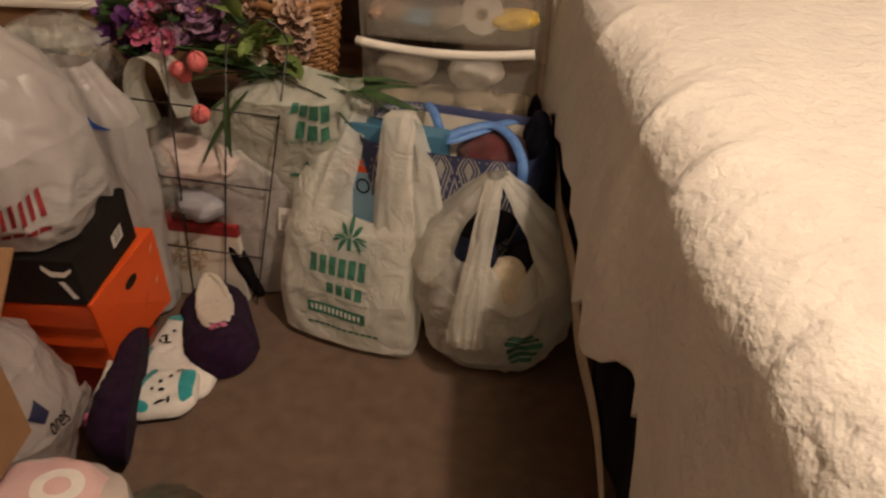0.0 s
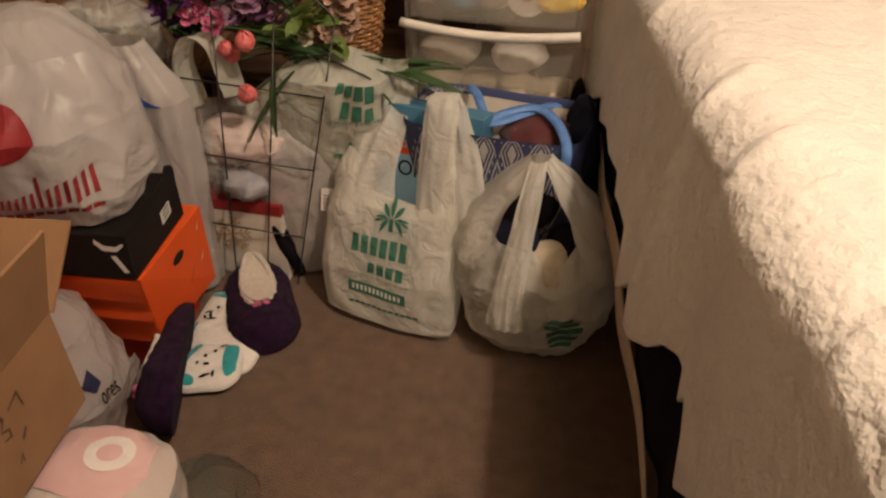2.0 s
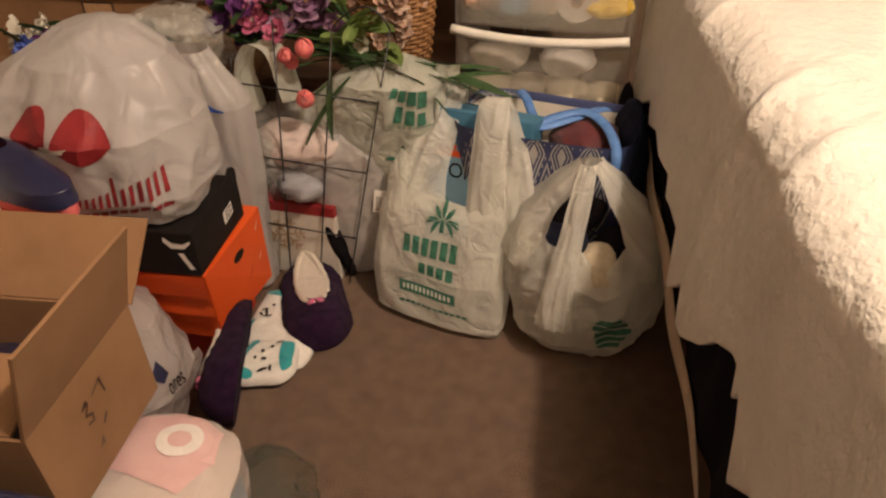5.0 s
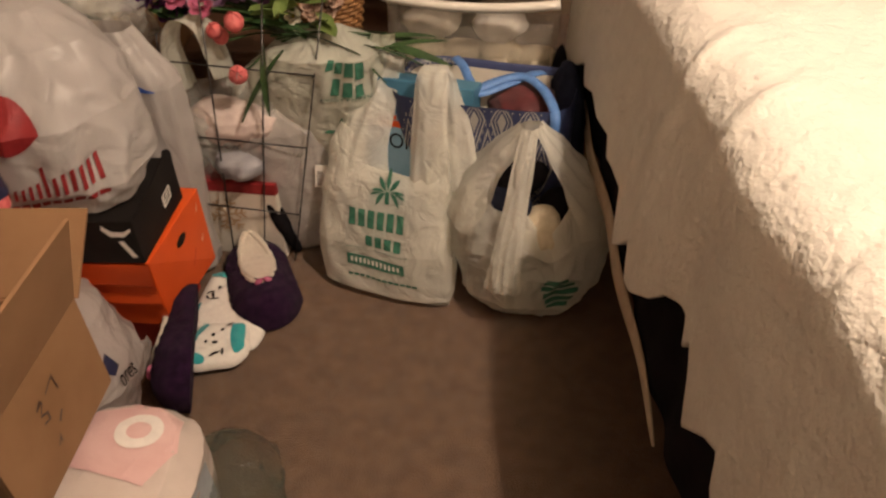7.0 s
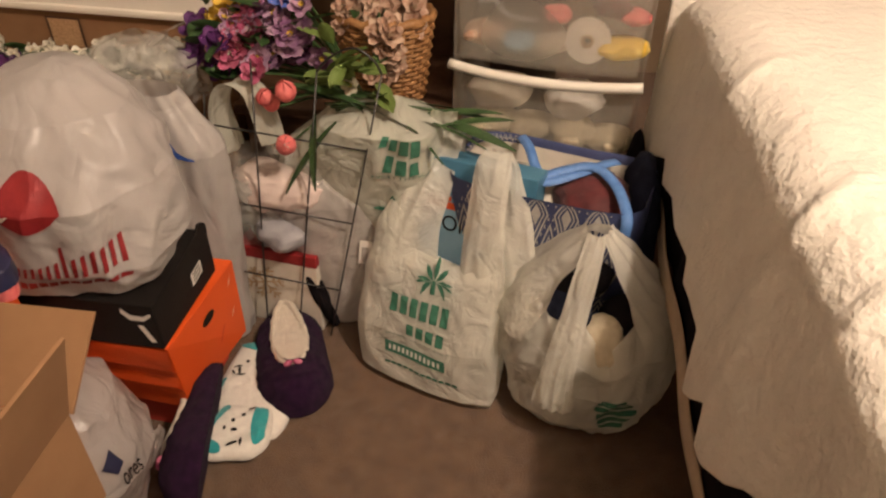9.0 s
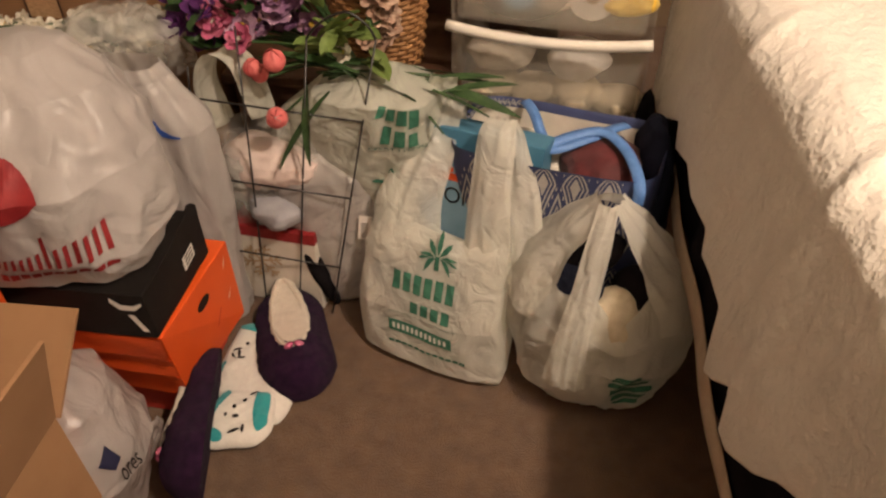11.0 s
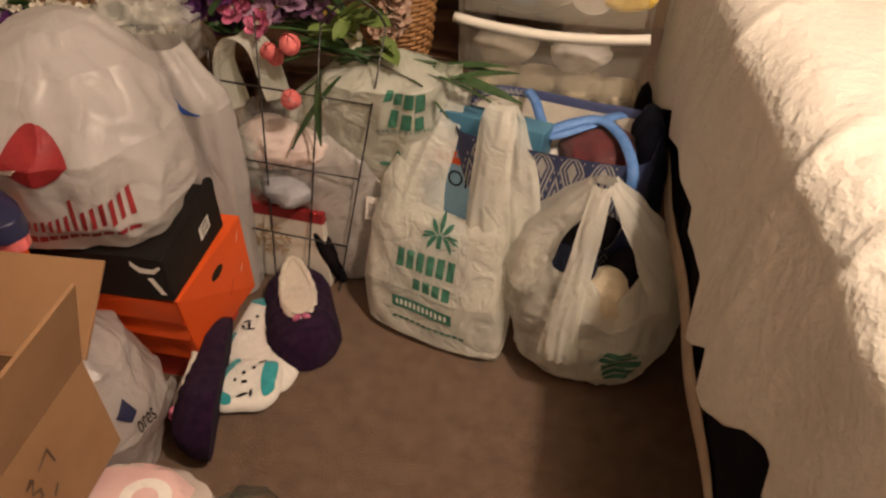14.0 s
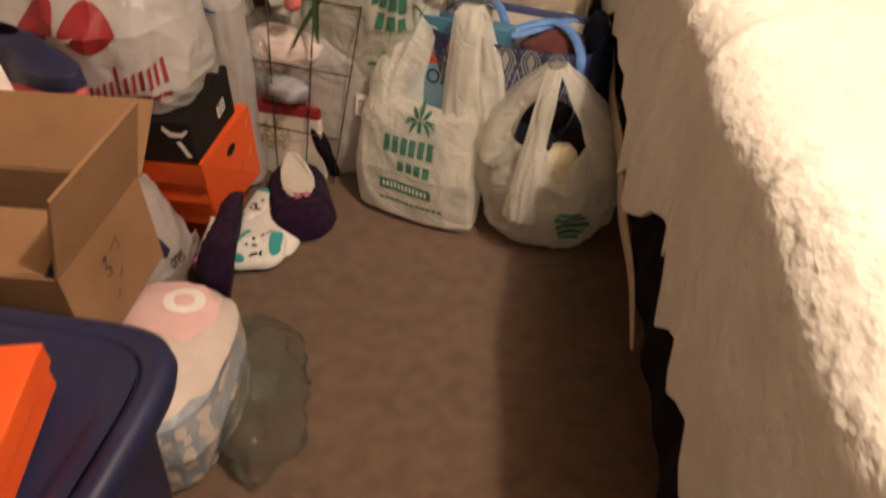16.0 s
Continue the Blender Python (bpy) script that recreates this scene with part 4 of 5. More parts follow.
pack_skin = put("body", grid_mesh("body", fp, 110, 70, True), M_PACK, pack)
pack_top = [v.co.copy() for v in pack_skin.data.vertices if v.co.z > 0.10]


def on_pack(x, y, out=0.0):
    """The point of the pack's upper side above (x, y)."""
    near = sorted(((p.x - x) ** 2 + (p.y - y) ** 2 + 1e-6, p.z) for p in pack_top)[:6]
    total = sum(1 / d for d, _ in near)
    return Vector((x, y, sum(z / d for d, z in near) / total + out))


printed("pink_panel", on_pack, [[(-0.075, 0.025), (0.055, -0.005), (0.082, 0.06), (0.070, 0.125), (0.02, 0.150), (-0.07, 0.145)]], M_PINK, pack, 0.003, "pink printed panel", 0.012)
ringo = [ring_of(0.022, 0.085, 0.034, 0.034, 22), ring_of(0.022, 0.085, 0.017, 0.017, 22)]
printed("ring_print", on_pack, [[ringo[0][i], ringo[0][(i + 1) % 22], ringo[1][(i + 1) % 22], ringo[1][i]] for i in range(22)], M_WHITE_INK, pack, 0.0055, "white ring print", 0.012)
printed("grey_panel", fp, [[(-0.36, 0.08), (0.04, 0.08), (0.05, 0.62), (-0.08, 0.74), (-0.34, 0.72)]], M_GREY_PRINT, pack, 0.002, "grey printed panel", 0.02)
printed("pale_blot", fp, [ring_of(-0.32 + 0.062 * (i % 6), 0.15 + 0.15 * (i // 6), 0.018, 0.036, 9, i, 0.16) for i in range(24)], M_PACK, pack, 0.004, each=True)

# ---- limp clear bag on the carpet ----
soft = thing("film_bag", "limp clear greenish plastic bag on the carpet", "plastic bag", m=pose(-0.372, 0.615, 0, 0, 0, 14))
put("body", grid_mesh("body", sack([(0, 0, 0, 0.004, 0.072, 0.17), (0.2, 0, 0, 0.02, 0.078, 0.18), (0.7, -0.01, 0, 0.085, 0.052, 0.13), (1, -0.02, 0, 0.11, 0.001, 0.003)], 0, 2.2, 0.026, 14, 60), 140, 70, True), M_CLEAR_GREEN, soft)

# ---- grey bag beside the shoe boxes ----
grey, skin_grey = soft_bag("crumpled grey-white plastic bag with dark print", [
    (0, -0.71, 0.83, 0.004, 0.085, 0.08), (0.1, -0.70, 0.83, 0.02, 0.095, 0.105), (0.45, -0.685, 0.84, 0.14, 0.105, 0.11), (0.8, -0.695, 0.85, 0.25, 0.075, 0.08), (1, -0.70, 0.86, 0.33, 0.0003, 0.0003)], M_GREYBAG, [
    ([(-0.615, 0.88, 0.06), (-0.592, 0.90, 0.11), (-0.582, 0.89, 0.155)], [0.05, 0.03, 0.02], (0.4, 1, 0))], 12, 63.0, 0.016, 0.001, 2.4, 10)
gg = lambda s, v, out=0.0: skin_grey(s, v, out)
letters("word", gg, "ores", 0.895, 0.50, 0.10, 0.055, M_BLACK, grey, 0.0, 0.004)
printed("dark_print", gg, [[(0.86, 0.62), (0.90, 0.66), (0.915, 0.60), (0.89, 0.58)]], M_NAVY, grey, 0.004)


# ---- slippers and socks ----
def slipper(m):
    """Toe towards -y, heel towards +y, 27 cm long."""
    ob = thing("slipper", "dark purple plush slipper with a cream lining", "slipper", "pair of slippers", m=m)

    def end_round(v):
        toe = math.sqrt(max(0.0, 1 - (1 - min(1, v / 0.34)) ** 2))
        heel = math.sqrt(max(0.0, 1 - (1 - min(1, (1 - v) / 0.22)) ** 2))
        return max(0.02, toe * heel)

    def half(v):
        return (0.071 - 0.012 * max(0, v - 0.4)) * end_round(v)

    def upper(u, v):
        a = math.pi * u
        y = -0.138 + 0.273 * v
        w = half(v)
        h = (0.064 + 0.012 * math.cos(math.pi * v * 1.1) + 0.012 * max(0, v - 0.7) / 0.3) * end_round(v) ** 0.7
        x, z = -w * math.cos(a), h * math.sin(a) ** 0.7
        n = 0.003 * noise.noise(Vector((x * 60, y * 60, z * 60))) + 0.004 * noise.noise(Vector((x * 22, y * 22, z * 22)))
        open_w = 0.029 * math.sin(math.pi * min(1, max(0, (v - 0.27) / 0.70))) ** 0.6 if 0.27 < v < 0.97 else 0
        if open_w and abs(x) < open_w:
            z = z - 0.004
            x = math.copysign(open_w * (0.75 + 0.25 * abs(x) / open_w), x)
        return Vector((x * (1 + n * 12), y, max(0.004, z + n)))

    put("upper", grid_mesh("upper", upper, 60, 70), M_PURPLE, ob)
    sole = grid_mesh("sole", lambda u, v: Vector(((u - 0.5) * 1.96 * half(v), -0.136 + 0.268 * v, 0.005)), 10, 30)
    put("sole", sole, M_PURPLE, ob)
    ring = []
    for i in range(40):
        a = 2 * math.pi * i / 40
        y = 0.032 + 0.093 * math.sin(a)
        v_ = (y + 0.135) / 0.27
        ring.append((0.030 * math.cos(a) * (1 - 0.15 * math.sin(a)), y, 0.058 + 0.010 * math.cos(math.pi * v_ * 1.1) + 0.016 * max(0, v_ - 0.6) / 0.4))
    v, f = tube(ring, [0.0068 + 0.0012 * math.sin(i * 2.3) for i in range(40)], 8, True)
    put("lining_edge", mesh_of("lining_edge", v, f), M_PLUSH, ob, "fluffy cream lining edge")
    inner = grid_mesh("insole", lambda u, v: Vector((0.030 * math.cos(2 * math.pi * u) * v * (1 - 0.15 * math.sin(2 * math.pi * u)), 0.032 + 0.09 * math.sin(2 * math.pi * u) * v, 0.0665 + 0.014 * math.cos(math.pi * 1.1 * ((0.032 + 0.09 * math.sin(2 * math.pi * u) * v) / 0.27 + 0.5)) + 0.012 * max(0, (0.032 + 0.09 * math.sin(2 * math.pi * u) * v) / 0.27 - 0.2) / 0.3 + 0.002 * noise.noise(Vector((u * 9, v * 6, 0))))), 36, 8)
    put("insole", inner, M_PLUSH, ob, "cream fleece insole")
    for sg in (-1, 1):
        bm = bmesh.new()
        bmesh.ops.create_uvsphere(bm, u_segments=10, v_segments=6, radius=0.009)
        turned(bm, Matrix.Translation((sg * 0.009, -0.064, 0.072)) @ Matrix.Rotation(sg * 0.5, 4, "Y") @ Matrix.Diagonal((1.1, 0.7, 0.6, 1)))
        part("bow", bm, M_PETAL_HOT, ob, "small pink bow", True)
    return ob


pair = slipper(pose(-0.455, 1.198, 0.0, -1, 0, 23) @ Matrix.Diagonal((1.08, 1.08, 1.08, 1)))
copy_thing(pair, pose(-0.522, 0.955, 0.068, 0, -78, 13))


def sock(label, outline, z0, h, patches, marks, seed):
    """A limp sock lying flat: its outline on the carpet, coloured knit patches and printed face marks."""
    n = len(outline)
    cx, cy = sum(p[0] for p in outline) / n, sum(p[1] for p in outline) / n
    ob = thing("sock", label, "sock", "pair of socks", m=pose(cx, cy, z0))
    closed = [(x - cx, y - cy, 0) for x, y in outline]
    rim = smooth_line([*closed, closed[0]], 6)[:-1]
    polar = sorted((math.atan2(p.y, p.x), p.length) for p in rim)
    polar = [(polar[-1][0] - 2 * math.pi, polar[-1][1]), *polar, (polar[0][0] + 2 * math.pi, polar[0][1])]

    def height(x, y):
        r = min(1.0, math.hypot(x, y) / line_rows(polar, math.atan2(y, x)))
        puff = 0.006 * noise.noise(Vector((x * 28 + seed, y * 28, seed))) + 0.003 * noise.noise(Vector((x * 70, y * 70, seed)))
        return h * (1 - r ** 5) ** 0.5 + puff * (1 - r ** 4) + 0.003

    def skin(u, v):
        k = u * len(rim)
        a, b = rim[int(k) % len(rim)], rim[(int(k) + 1) % len(rim)]
        p = a.lerp(b, k - int(k)) * min(1, v * 1.25)
        z = height(p.x, p.y)
        return Vector((p.x, p.y, z if v <= 0.8 else z * (1 - (v - 0.8) / 0.2) + 0.001))

    put("body", grid_mesh("body", skin, 72, 26, True), M_SOCK, ob)
    lay = lambda x, y, out=0.0: Vector((x - cx, y - cy, height(x - cx, y - cy) + out))
    for nm, ring in patches:
        fine = smooth_line([*[(x, y, 0) for x, y in ring], (*ring[0], 0)], 4)[:-1]
        printed(nm, lay, [[(p.x, p.y) for p in fine]], M_TEAL, ob, 0.0022, "teal knitted " + nm, 0.008)
    for k, (x, y, rx, ry, turn) in enumerate(marks):
        c, s_ = math.cos(turn), math.sin(turn)
        printed("face_mark", lay, [[(x + a * c - b * s_, y + a * s_ + b * c) for a, b in ring_of(0, 0, rx, ry, 8)]], M_BLACK, ob, 0.003 + 0.0002 * k, "", 0.008)
    return ob


sock("white sock with a teal toe and a printed face", [(-0.580, 1.236), (-0.554, 1.246), (-0.529, 1.227), (-0.489, 1.144), (-0.430, 1.080), (-0.422, 1.040), (-0.440, 1.004), (-0.49, 1.02), (-0.560, 1.05), (-0.584, 1.10), (-0.586, 1.165)], 0.001, 0.020,
     [("toe", [(-0.577, 1.232), (-0.554, 1.241), (-0.534, 1.224), (-0.534, 1.210), (-0.555, 1.212), (-0.573, 1.220)]), ("heel", [(-0.490, 1.134), (-0.478, 1.124), (-0.450, 1.094), (-0.484, 1.096)]), ("cuff", [(-0.580, 1.13), (-0.570, 1.125), (-0.572, 1.095), (-0.581, 1.10)])],
     [(-0.543, 1.175, 0.004, 0.004, 0), (-0.558, 1.158, 0.010, 0.003, 0.4), (-0.551, 1.148, 0.003, 0.010, 0.3), (-0.546, 1.137, 0.011, 0.0025, 0.3), (-0.562, 1.142, 0.008, 0.0025, -0.9), (-0.520, 1.185, 0.009, 0.0025, -0.2)], 1.0)
sock("white sock with teal cuff and heel and a printed face", [(-0.560, 0.972), (-0.558, 1.018), (-0.542, 1.056), (-0.486, 1.058), (-0.452, 1.055), (-0.440, 1.014), (-0.437, 0.976), (-0.458, 0.946), (-0.498, 0.938), (-0.531, 0.932), (-0.557, 0.950)], 0.016, 0.022,
     [("cuff", [(-0.480, 1.050), (-0.456, 1.050), (-0.445, 1.0), (-0.443, 0.980), (-0.456, 0.964), (-0.472, 0.997)]), ("heel", [(-0.555, 0.975), (-0.552, 1.018), (-0.541, 1.048), (-0.527, 1.040), (-0.538, 1.005), (-0.548, 0.972)]), ("toe", [(-0.552, 0.957), (-0.53, 0.938), (-0.512, 0.941), (-0.518, 0.955), (-0.543, 0.964)])],
     [(-0.494, 1.023, 0.004, 0.005, 0), (-0.508, 1.006, 0.004, 0.004, 0), (-0.501, 0.988, 0.006, 0.004, 0.5), (-0.520, 0.990, 0.003, 0.004, 0), (-0.484, 1.044, 0.010, 0.003, 0.9), (-0.494, 0.957, 0.012, 0.003, 0.5), (-0.480, 0.964, 0.003, 0.009, 0.2)], 2.0)

# ---- navy bin ----
nbin = thing("storage_bin", "dark navy plastic storage bin with a rolled rim", "storage bin", m=pose(-0.572, 0.150, 0, 0, 0, -3))


def bin_wall(u, v, grow=0.0):
    a = 2 * math.pi * u
    c, s_ = math.cos(a), math.sin(a)
    k = 0.185 + 0.03 * v + grow
    return Vector((math.copysign(abs(c) ** 0.30, c) * (k + 0.01), math.copysign(abs(s_) ** 0.30, s_) * (k - 0.01), 0.004 + 0.44 * v))


thick(put("body", grid_mesh("body", bin_wall, 96, 12, True), M_NAVY, nbin), 0.004)
put("base", grid_mesh("base", lambda u, v: Vector((bin_wall(u, 0).x * v, bin_wall(u, 0).y * v, 0.006)), 48, 4, True), M_NAVY, nbin)
lipm = grid_mesh("rim", lambda u, v: bin_wall(u, 1.0, (0.0, 0.004, 0.020, 0.030, 0.032, 0.028)[round(v * 5)]) + Vector((0, 0, (0.0, 0.010, 0.013, 0.006, -0.012, -0.028)[round(v * 5)])), 96, 5, True)
put("rim", lipm, M_NAVY, nbin, "rolled navy plastic rim")
lid = put("lid", grid_mesh("lid", lambda u, v: Vector((bin_wall(u, 1.0).x * v, bin_wall(u, 1.0).y * v, 0.446 + (0.010 if v > 0.9 else (0.002 if v > 0.84 else 0.0)) + 0.003 * math.cos(v * 2))), 96, 24, True), M_NAVY, nbin, "flat navy plastic lid")
part("handle", turned(block(0.12, 0.022, 0.012, (0, 0, 0), 0.005), pose(-0.03, 0.150, 0.449)), M_BLACK, lid, "black recessed handle")
bx = shoe_box("bright orange shoe box lying on the storage bin", M_ORANGE, 0.30, 0.22, 0.06, pose(-0.372, 0.060, 0.4585, 0, 0, 13), 0.03)

crumpled = thing("paper_bag", "crumpled white plastic sheet on the carpet", "plastic bag", m=pose(-0.305, 0.30, 0, 0, 0, -20))
put("body", grid_mesh("body", sack([(0, 0, 0, 0.004, 0.05, 0.07), (0.3, 0, 0, 0.02, 0.055, 0.075), (1, 0, 0, 0.07, 0.01, 0.02)], 0, 2.2, 0.012, 14, 70), 60, 24, True), M_BAG_SOLID, crumpled)

# ---- boxes and sneaker by the big bag ----
shoe_box("orange shoe box at the bottom of a stack", M_ORANGE, 0.30, 0.17, 0.24, pose(-0.745, 0.765, 0.0, 0, 0, 6))
shoe_box("bright orange shoe box standing on a stack", M_ORANGE, 0.30, 0.17, 0.24, pose(-0.745, 0.765, 0.242, 0, 0, 8), 0.04)
shoe = thing("sneaker", "dark navy sneaker with a coral stripe on a box", "sneaker", m=pose(-0.775, 0.872, 0.485, 0, 0, 66))
put("sole", grid_mesh("sole", lambda u, v: Vector((0.042 * math.cos(2 * math.pi * u) * (1 + 0.15 * math.sin(2 * math.pi * u)), 0.125 * math.sin(2 * math.pi * u), 0.003 + 0.018 * v)), 40, 2, True), M_PETAL_PINK, shoe, "coral rubber sole")
put("upper", grid_mesh("upper", sack([(0, 0, 0, 0.02, 0.043, 0.123), (0.4, 0, 0.0, 0.045, 0.040, 0.118), (0.8, 0, 0.035, 0.075, 0.030, 0.075), (1, 0, 0.055, 0.085, 0.018, 0.045)], 0, 2.2, 0.003, 20, 80), 50, 20, True), M_NAVY, shoe)
sheet = thing("paper_sheet", "white stiff paper sheet leaning on a shoe box", "paper", m=pose(-0.80, 0.80, 0.488, 78, 0, 70))
part("sheet", block(0.16, 0.10, 0.002, (-0.05, 0.05, 0), 0), M_WHITE_INK, sheet)


# ---- artificial flowers ----
def petal_mesh(name, length, width, cup, curl, n=5):
    return grid_mesh(name, lambda u, v: Vector(((u - 0.5) * width * math.sin(math.pi * (0.12 + 0.80 * v)) ** 0.8, length * v, cup * v * v + curl * (u - 0.5) ** 2 * width * 4 + 0.002 * math.sin(u * 9 + v * 5))), 4, n)


LEAF_MESHES = {}


def leaf_at(parent, m, material, long=0.07, wide=0.04):
    key = (material.name, long, wide)
    if key not in LEAF_MESHES:
        me = grid_mesh("leaf", lambda u, v: Vector(((u - 0.5) * wide * math.sin(math.pi * min(0.99, 0.03 + 0.95 * v)) ** 0.7, long * v, 0.25 * abs(u - 0.5) * wide - 0.18 * long * v * v)), 4, 6)
        me.materials.append(material)
        LEAF_MESHES[key] = me
    ob = new("leaf", LEAF_MESHES[key])
    ob.parent, ob.matrix_basis = parent, m
    return ob


def head_of(kind, material, centre_material, r):
    """One flower head, its petals joined round the heart."""
    verts, faces, mats = [], [], []

    def add(me, m, k):
        o = len(verts)
        verts.extend(m @ v.co for v in me.vertices)
        faces.extend(tuple(o + i for i in p.vertices) for p in me.polygons)
        mats.extend([k] * len(me.polygons))

    if kind == "tulip":
        # a closed bud: six overlapping petals round an egg
        for i in range(6):
            lift = 1.0 + 0.06 * (i % 2)

            def bud(u, v, i=i, lift=lift):
                a = math.pi / 3 * i + (u - 0.5) * 1.5 * (1 - 0.55 * v * v)
                q = r * (0.98 + 0.05 * (i % 2)) * math.sin(math.pi * (0.08 + 0.905 * v)) ** 0.7
                return Vector((q * math.cos(a), q * math.sin(a), r * 2.3 * lift * v))
            add(grid_mesh("p", bud, 5, 8), Matrix.Identity(4), 0)
    else:
        for layer, (count, tilt, size) in enumerate(((6, 22, 1.0), (5, 48, 0.72))):
            pt = petal_mesh("p", r * size, r * 0.8 * size, r * 0.12, 0.10)
            for i in range(count):
                add(pt, pose(0, 0, 0.002 * layer, 0, 0, 360 / count * i + 20 * layer) @ pose(0, r * 0.08, 0, tilt + 8 * math.sin(i * 2.1), 0, 0), 0)
        ce = petal_mesh("p", r * 0.30, r * 0.22, 0, 0)
        for i in range(6):
            add(ce, pose(0, 0, 0.004, 0, 0, 60 * i) @ pose(0, 0, 0, 60, 0, 0), 1)
    me = mesh_of("flower_head", verts, faces)
    me.materials.append(material), me.materials.append(centre_material)
    me.polygons.foreach_set("material_index", mats)
    return me


rng = random.Random(7)


def bunch(label, heads, at, root, spread, leaf_mat, leaves, category="artificial flowers"):
    """Heads (mesh, offset) about at, each on a stem from root."""
    ob = thing("artificial_flowers", label, category, m=pose(*root))
    for me, off in heads:
        p = Vector(at) + Vector(off) - Vector(root)
        h = new("flower_head", me)
        h.parent = ob
        out = Vector((off[0] * 6, off[1] * 6 - 0.75, 0.65 + off[2] * 3)).normalized()
        h.matrix_basis = Matrix.Translation(p) @ out.to_track_quat("Z", "Y").to_matrix().to_4x4() @ pose(0, 0, 0, rng.uniform(-20, 20), rng.uniform(-20, 20), rng.uniform(0, 360))
        v, f = tube(smooth_line([(0, 0, 0), p * 0.5 + Vector((0, 0, 0.03)), p], 4), 0.0025, 5)
        put("stem", mesh_of("stem", v, f), M_LEAF, ob)
    for k in range(leaves):
        o = Vector((rng.uniform(-1, 1) * spread[0], rng.uniform(-1, 1) * spread[1], rng.uniform(-1, 1) * spread[2]))
        leaf_at(ob, Matrix.Translation(Vector(at) + o - Vector(root)) @ pose(0, 0, 0, rng.uniform(-10, 70), rng.uniform(-40, 40), rng.uniform(90, 270)), leaf_mat, rng.choice((0.05, 0.065, 0.08)), rng.choice((0.028, 0.038)))
    return ob


H_LILAC = [head_of("open", M_PETAL_LILAC, M_PETAL_YELLOW, r) for r in (0.034, 0.028, 0.04)]
H_PURPLE = [head_of("open", M_PETAL_PURPLE, M_PETAL_YELLOW, r) for r in (0.034, 0.028, 0.04)]
H_DARK = [head_of("open", M_PETAL_DARK, M_PETAL_DARK, r) for r in (0.034, 0.04)]
H_HOT = [head_of("open", M_PETAL_HOT, M_PETAL_WHITE, r) for r in (0.03, 0.036)]
H_YELLOW = [head_of("open", M_PETAL_YELLOW, M_PETAL_WHITE, r) for r in (0.026, 0.03)]
H_BLUE = [head_of("open", M_PETAL_BLUE, M_PETAL_WHITE, r) for r in (0.03, 0.036)]
H_WHITE = [head_of("open", M_PETAL_WHITE, M_PETAL_YELLOW, r) for r in (0.02, 0.026, 0.03)]
H_TULIP = [head_of("tulip", M_PETAL_PINK, M_PETAL_PINK, r) for r in (0.016, 0.019)]
H_DRIED = [head_of("open", M_DRIED, M_TAN, r) for r in (0.026, 0.032)]


def scatter(meshes, n, sx, sy, sz):
    return [(rng.choice(meshes), (rng.uniform(-sx, sx), rng.uniform(-sy, sy), rng.uniform(-sz, sz))) for _ in range(n)]


ROOT = (-0.36, 1.60, 0.40)
bunch("purple and lilac artificial orchids with green leaves", scatter(H_PURPLE, 9, 0.065, 0.03, 0.05) + scatter(H_LILAC, 9, 0.07, 0.03, 0.06), (-0.475, 1.49, 0.615), ROOT, (0.06, 0.03, 0.05), M_LEAF, 6)
bunch("pink and lilac artificial orchids with yellow hearts", scatter(H_HOT, 7, 0.025, 0.03, 0.06) + scatter(H_LILAC, 5, 0.04, 0.03, 0.05), (-0.555, 1.46, 0.59), ROOT, (0.05, 0.03, 0.05), M_LEAF, 5)
bunch("dark purple artificial flowers among green leaves", scatter(H_DARK, 6, 0.04, 0.03, 0.04), (-0.625, 1.46, 0.575), ROOT, (0.05, 0.03, 0.05), M_LEAF, 10)
bunch("yellow artificial flowers among orchids", scatter(H_YELLOW, 6, 0.045, 0.02, 0.03), (-0.59, 1.50, 0.655), ROOT, (0.05, 0.03, 0.04), M_LEAF, 4)
bunch("blue artificial flowers among orchids", scatter(H_BLUE, 6, 0.05, 0.03, 0.025), (-0.49, 1.52, 0.68), ROOT, (0.05, 0.03, 0.02), M_LEAF, 3)
bunch("broad pale green artificial leaves on thin stems", [(H_WHITE[0], (0.0, -0.02, -0.03))], (-0.345, 1.44, 0.575), ROOT, (0.05, 0.035, 0.05), M_LEAF_PALE, 26, "artificial leaves")
tul = bunch("coral pink artificial tulips with long green leaves", [(H_TULIP[1], (0.0, 0.0, 0.0)), (H_TULIP[0], (-0.035, 0.02, 0.08)), (H_TULIP[1], (0.012, 0.0, 0.095)), (H_TULIP[0], (-0.03, 0.03, 0.06)), (H_HOT[0], (-0.05, 0.03, 0.13))], (-0.455, 1.335, 0.455), ROOT, (0.04, 0.02, 0.04), M_LEAF, 0)
for i in range(16):
    x0, z0 = -0.50 + 0.022 * i, 0.535 - 0.004 * i + 0.012 * rng.random()
    long = rng.uniform(0.14, 0.22)
    leaf_at(tul, Matrix.Translation(Vector((x0, 1.40 + 0.05 * rng.random(), z0)) - Vector(ROOT)) @ pose(0, 0, 0, rng.uniform(-22, 6), rng.uniform(-30, 30), -90 + rng.uniform(-28, 30)), M_LEAF, round(long, 2), 0.022)
leaf_at(tul, Matrix.Translation(Vector((-0.36, 1.355, 0.50)) - Vector(ROOT)) @ pose(0, 0, 0, -40, 0, 120), M_LEAF, 0.17, 0.026)
leaf_at(tul, Matrix.Translation(Vector((-0.40, 1.36, 0.51)) - Vector(ROOT)) @ pose(0, 0, 0, -55, 20, 150), M_LEAF, 0.14, 0.024)
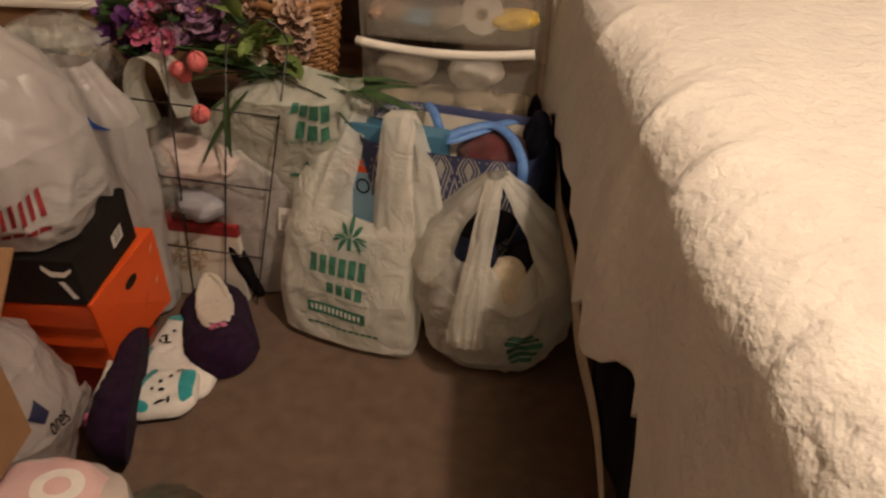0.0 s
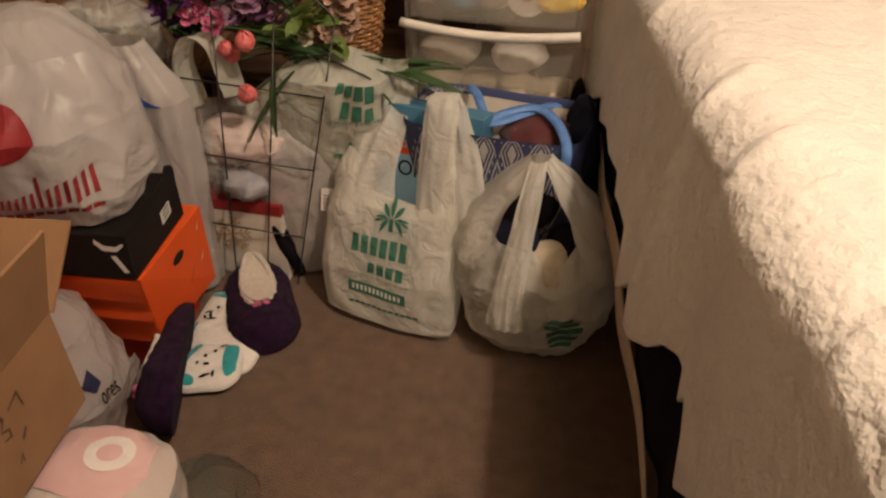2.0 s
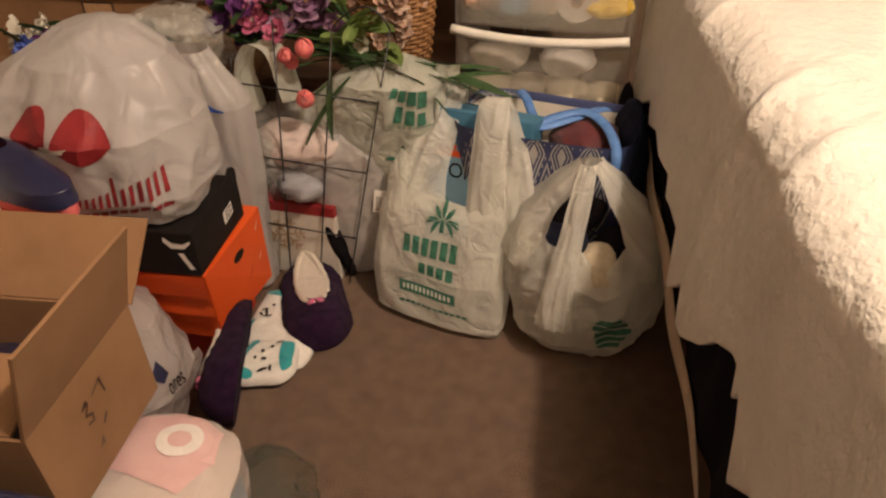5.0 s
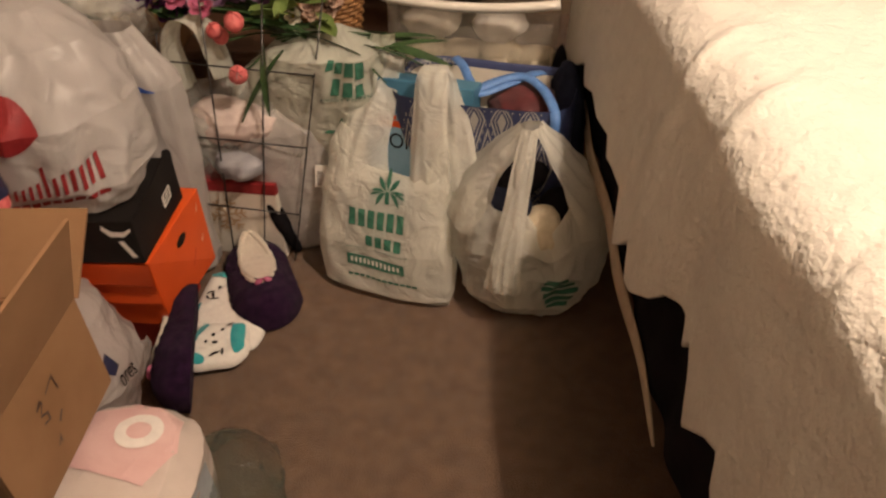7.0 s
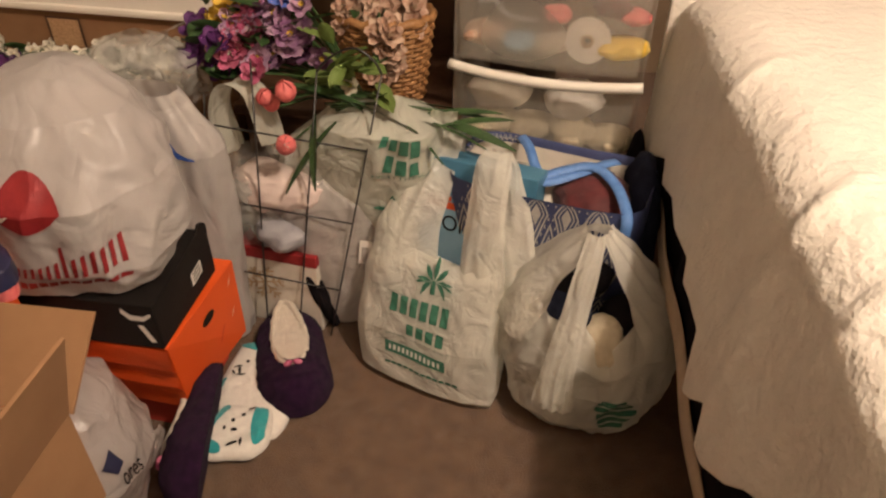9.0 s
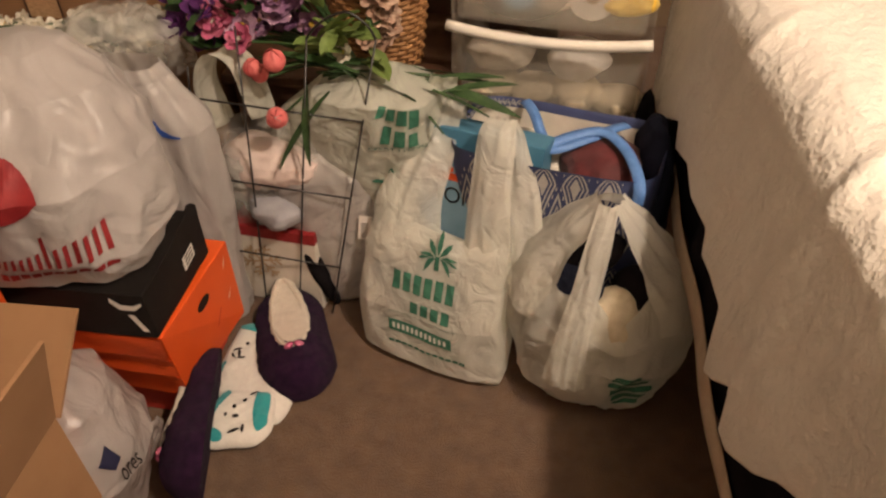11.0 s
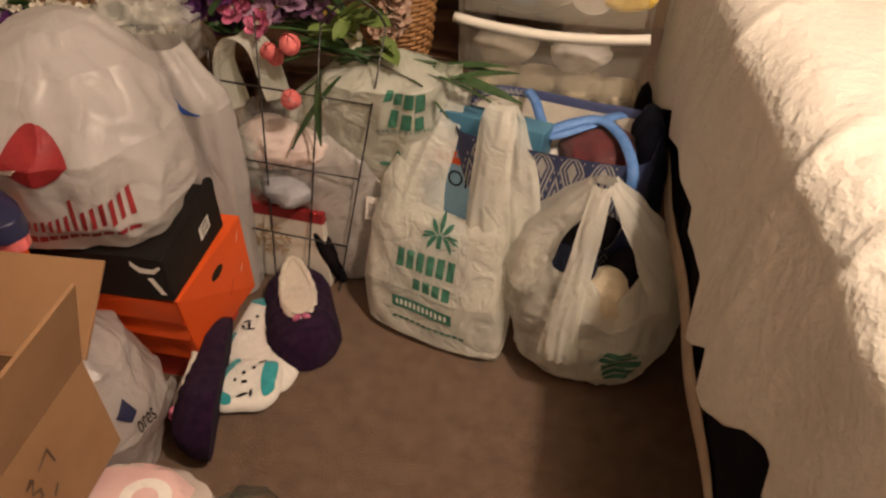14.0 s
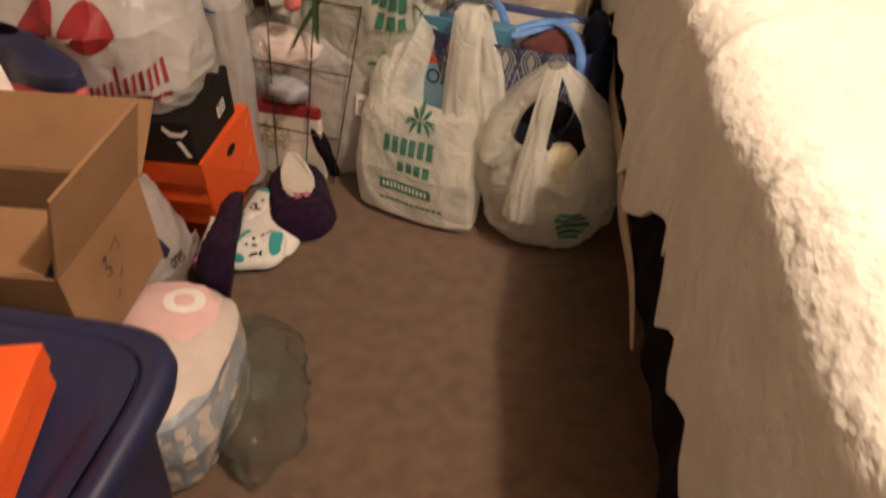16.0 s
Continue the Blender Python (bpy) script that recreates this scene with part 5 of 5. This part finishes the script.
for i in range(7):
    z = 0.505 - 0.006 * i
    v, f = tube(smooth_line([Vector((-0.40 + 0.01 * i, 1.42, z)) - Vector(ROOT), Vector((-0.28, 1.41 + 0.012 * i, z + 0.012)) - Vector(ROOT), Vector((-0.15 + 0.01 * i, 1.44 + 0.01 * i, z - 0.01)) - Vector(ROOT)], 5), 0.003, 5)
    put("stem", mesh_of("stem", v, f), M_LEAF, tul)

# ---- chest, basket, boxes at the back ----
chest = thing("wooden_chest", "low dark brown wooden chest behind the bags", "chest", m=pose(-0.42, 1.62, 0))
part("body", block(0.50, 0.42, 0.36, (0, 0.24, 0), 0.006), M_WOOD, chest)
part("top", block(0.53, 0.46, 0.025, (0, 0.235, 0.361), 0.006), M_WOOD, chest)
cab = thing("wooden_cabinet", "tall dark brown wooden cabinet by the wall", "cabinet", m=pose(-0.20, 2.13, 0))
part("body", block(0.52, 0.32, 1.25, (0, 0.05, 0), 0.006), M_WOOD, cab)
for sx in (-1, 1):
    part("door", block(0.245, 0.018, 1.15, (sx * 0.127, -0.119, 0.05), 0.004), M_WOOD, cab)


def basket(m):
    ob = thing("wicker_basket", "brown wicker basket filled with dried flowers", "basket", m=m)
    h, n = 0.185, 28
    def side(a, z, k):
        r = 0.088 + 0.022 * z / h + 0.004 * k
        return Vector((r * math.cos(a), 0.8 * r * math.sin(a), 0.006 + z))
    for j in range(17):
        pts = [side(2 * math.pi * i / 60, h * j / 16.5, math.sin(math.pi * (i / 2 + j))) for i in range(60)]
        v, f = tube(pts, 0.0052, 5, True)
        put("hoop", mesh_of("hoop", v, f), M_WICKER, ob)
    for i in range(n):
        a = 2 * math.pi * (i + 0.5) / n
        v, f = tube([side(a, 0, 0), side(a, h * 0.5, 0), side(a, h, 0)], 0.0042, 5)
        put("stake", mesh_of("stake", v, f), M_WICKER, ob)
    pts = [side(2 * math.pi * i / 48, h + 0.004 * math.sin(i * 2), 0) for i in range(48)]
    v, f = tube(pts, 0.010, 7, True)
    put("rim", mesh_of("rim", v, f), M_WICKER, ob)
    return ob


basket(pose(-0.345, 1.74, 0.386))
bunch("dried pinkish brown flowers in a wicker basket", scatter(H_DRIED, 34, 0.085, 0.06, 0.03), (-0.345, 1.74, 0.575), (-0.355, 1.76, 0.42), (0.08, 0.05, 0.02), M_LEAF, 3)
bunch("dried pinkish flowers hanging over a basket's side", scatter(H_DRIED, 14, 0.028, 0.012, 0.06), (-0.325, 1.648, 0.52), (-0.345, 1.70, 0.57), (0.02, 0.01, 0.03), M_LEAF, 1)
wrap = soft_bag("white cloth bundle on top of the dried flowers", [(0, -0.33, 1.80, 0.63, 0.08, 0.05), (0.2, -0.33, 1.80, 0.64, 0.13, 0.08), (0.8, -0.33, 1.80, 0.71, 0.12, 0.07), (1, -0.33, 1.80, 0.73, 0.02, 0.02)], M_BAG_SOLID, [], 0, 90, 0.01)

carton = thing("moving_box", "large brown cardboard box with a hand hole", "cardboard box", m=pose(-1.22, 1.72, 0, 0, 0, -3))
part("body", block(0.98, 0.42, 0.55, (0, 0.21, 0), 0.004), M_CARD, carton)
cf = lambda s, v, out=0.0: Vector((s, -out, v))
printed("hand_hole", cf, [bar(0.075, 0.465, 0.155, 0.532)], M_CARD_IN, carton, 0.001, "perforated hand hole")
printed("hole_edge", cf, [bar(0.070, 0.46, 0.076, 0.535), bar(0.154, 0.46, 0.16, 0.535), bar(0.070, 0.531, 0.16, 0.535)], M_WOOD, carton, 0.002)
tray = thing("plastic_tray", "long white plastic tray on a cardboard box", "tray", m=pose(-1.18, 1.70, 0.552, 0, 0, -3))
part("body", block(0.98, 0.38, 0.14, (0, 0.20, 0), 0.012, 3), M_RIM, tray)
part("rim", block(1.0, 0.40, 0.016, (0, 0.20, 0.0), 0.006), M_RIM, tray)

low = thing("moving_box", "brown cardboard box under white artificial flowers", "cardboard box", m=pose(-1.0, 1.38, 0, 0, 0, 0))
part("body", block(0.50, 0.30, 0.47, (0, 0.15, 0), 0.004), M_CARD, low)
bunch("white artificial blossoms in clear wrapping", scatter(H_WHITE, 60, 0.24, 0.05, 0.022), (-0.98, 1.50, 0.515), (-0.98, 1.52, 0.478), (0.2, 0.04, 0.015), M_LEAF, 10)
bunch("dark blue artificial blossoms beside white ones", scatter(H_BLUE + H_DARK, 9, 0.06, 0.04, 0.02), (-1.05, 1.42, 0.51), (-1.05, 1.44, 0.478), (0.05, 0.03, 0.015), M_LEAF, 3)
film = thing("film_wrap", "crinkled clear plastic wrap over artificial blossoms", "plastic wrap", m=pose(-0.79, 1.42, 0.476))
put("neck", ribbon("neck", [(0.06, 0.0, 0.12), (0.10, -0.01, 0.16), (0.13, -0.02, 0.175)], [0.06, 0.03, 0.05], 5, (0.3, 1, 0)), M_CLEAR, film, "gathered neck of clear film")
put("body", grid_mesh("body", sack([(0, 0, 0, 0.0045, 0.10, 0.07), (0.2, 0, 0, 0.02, 0.14, 0.085), (0.7, 0.02, 0, 0.10, 0.11, 0.07), (1, 0.03, 0, 0.15, 0.02, 0.02)], 10, 2.2, 0.022, 13, 95), 110, 50, True), M_CLEAR, film)
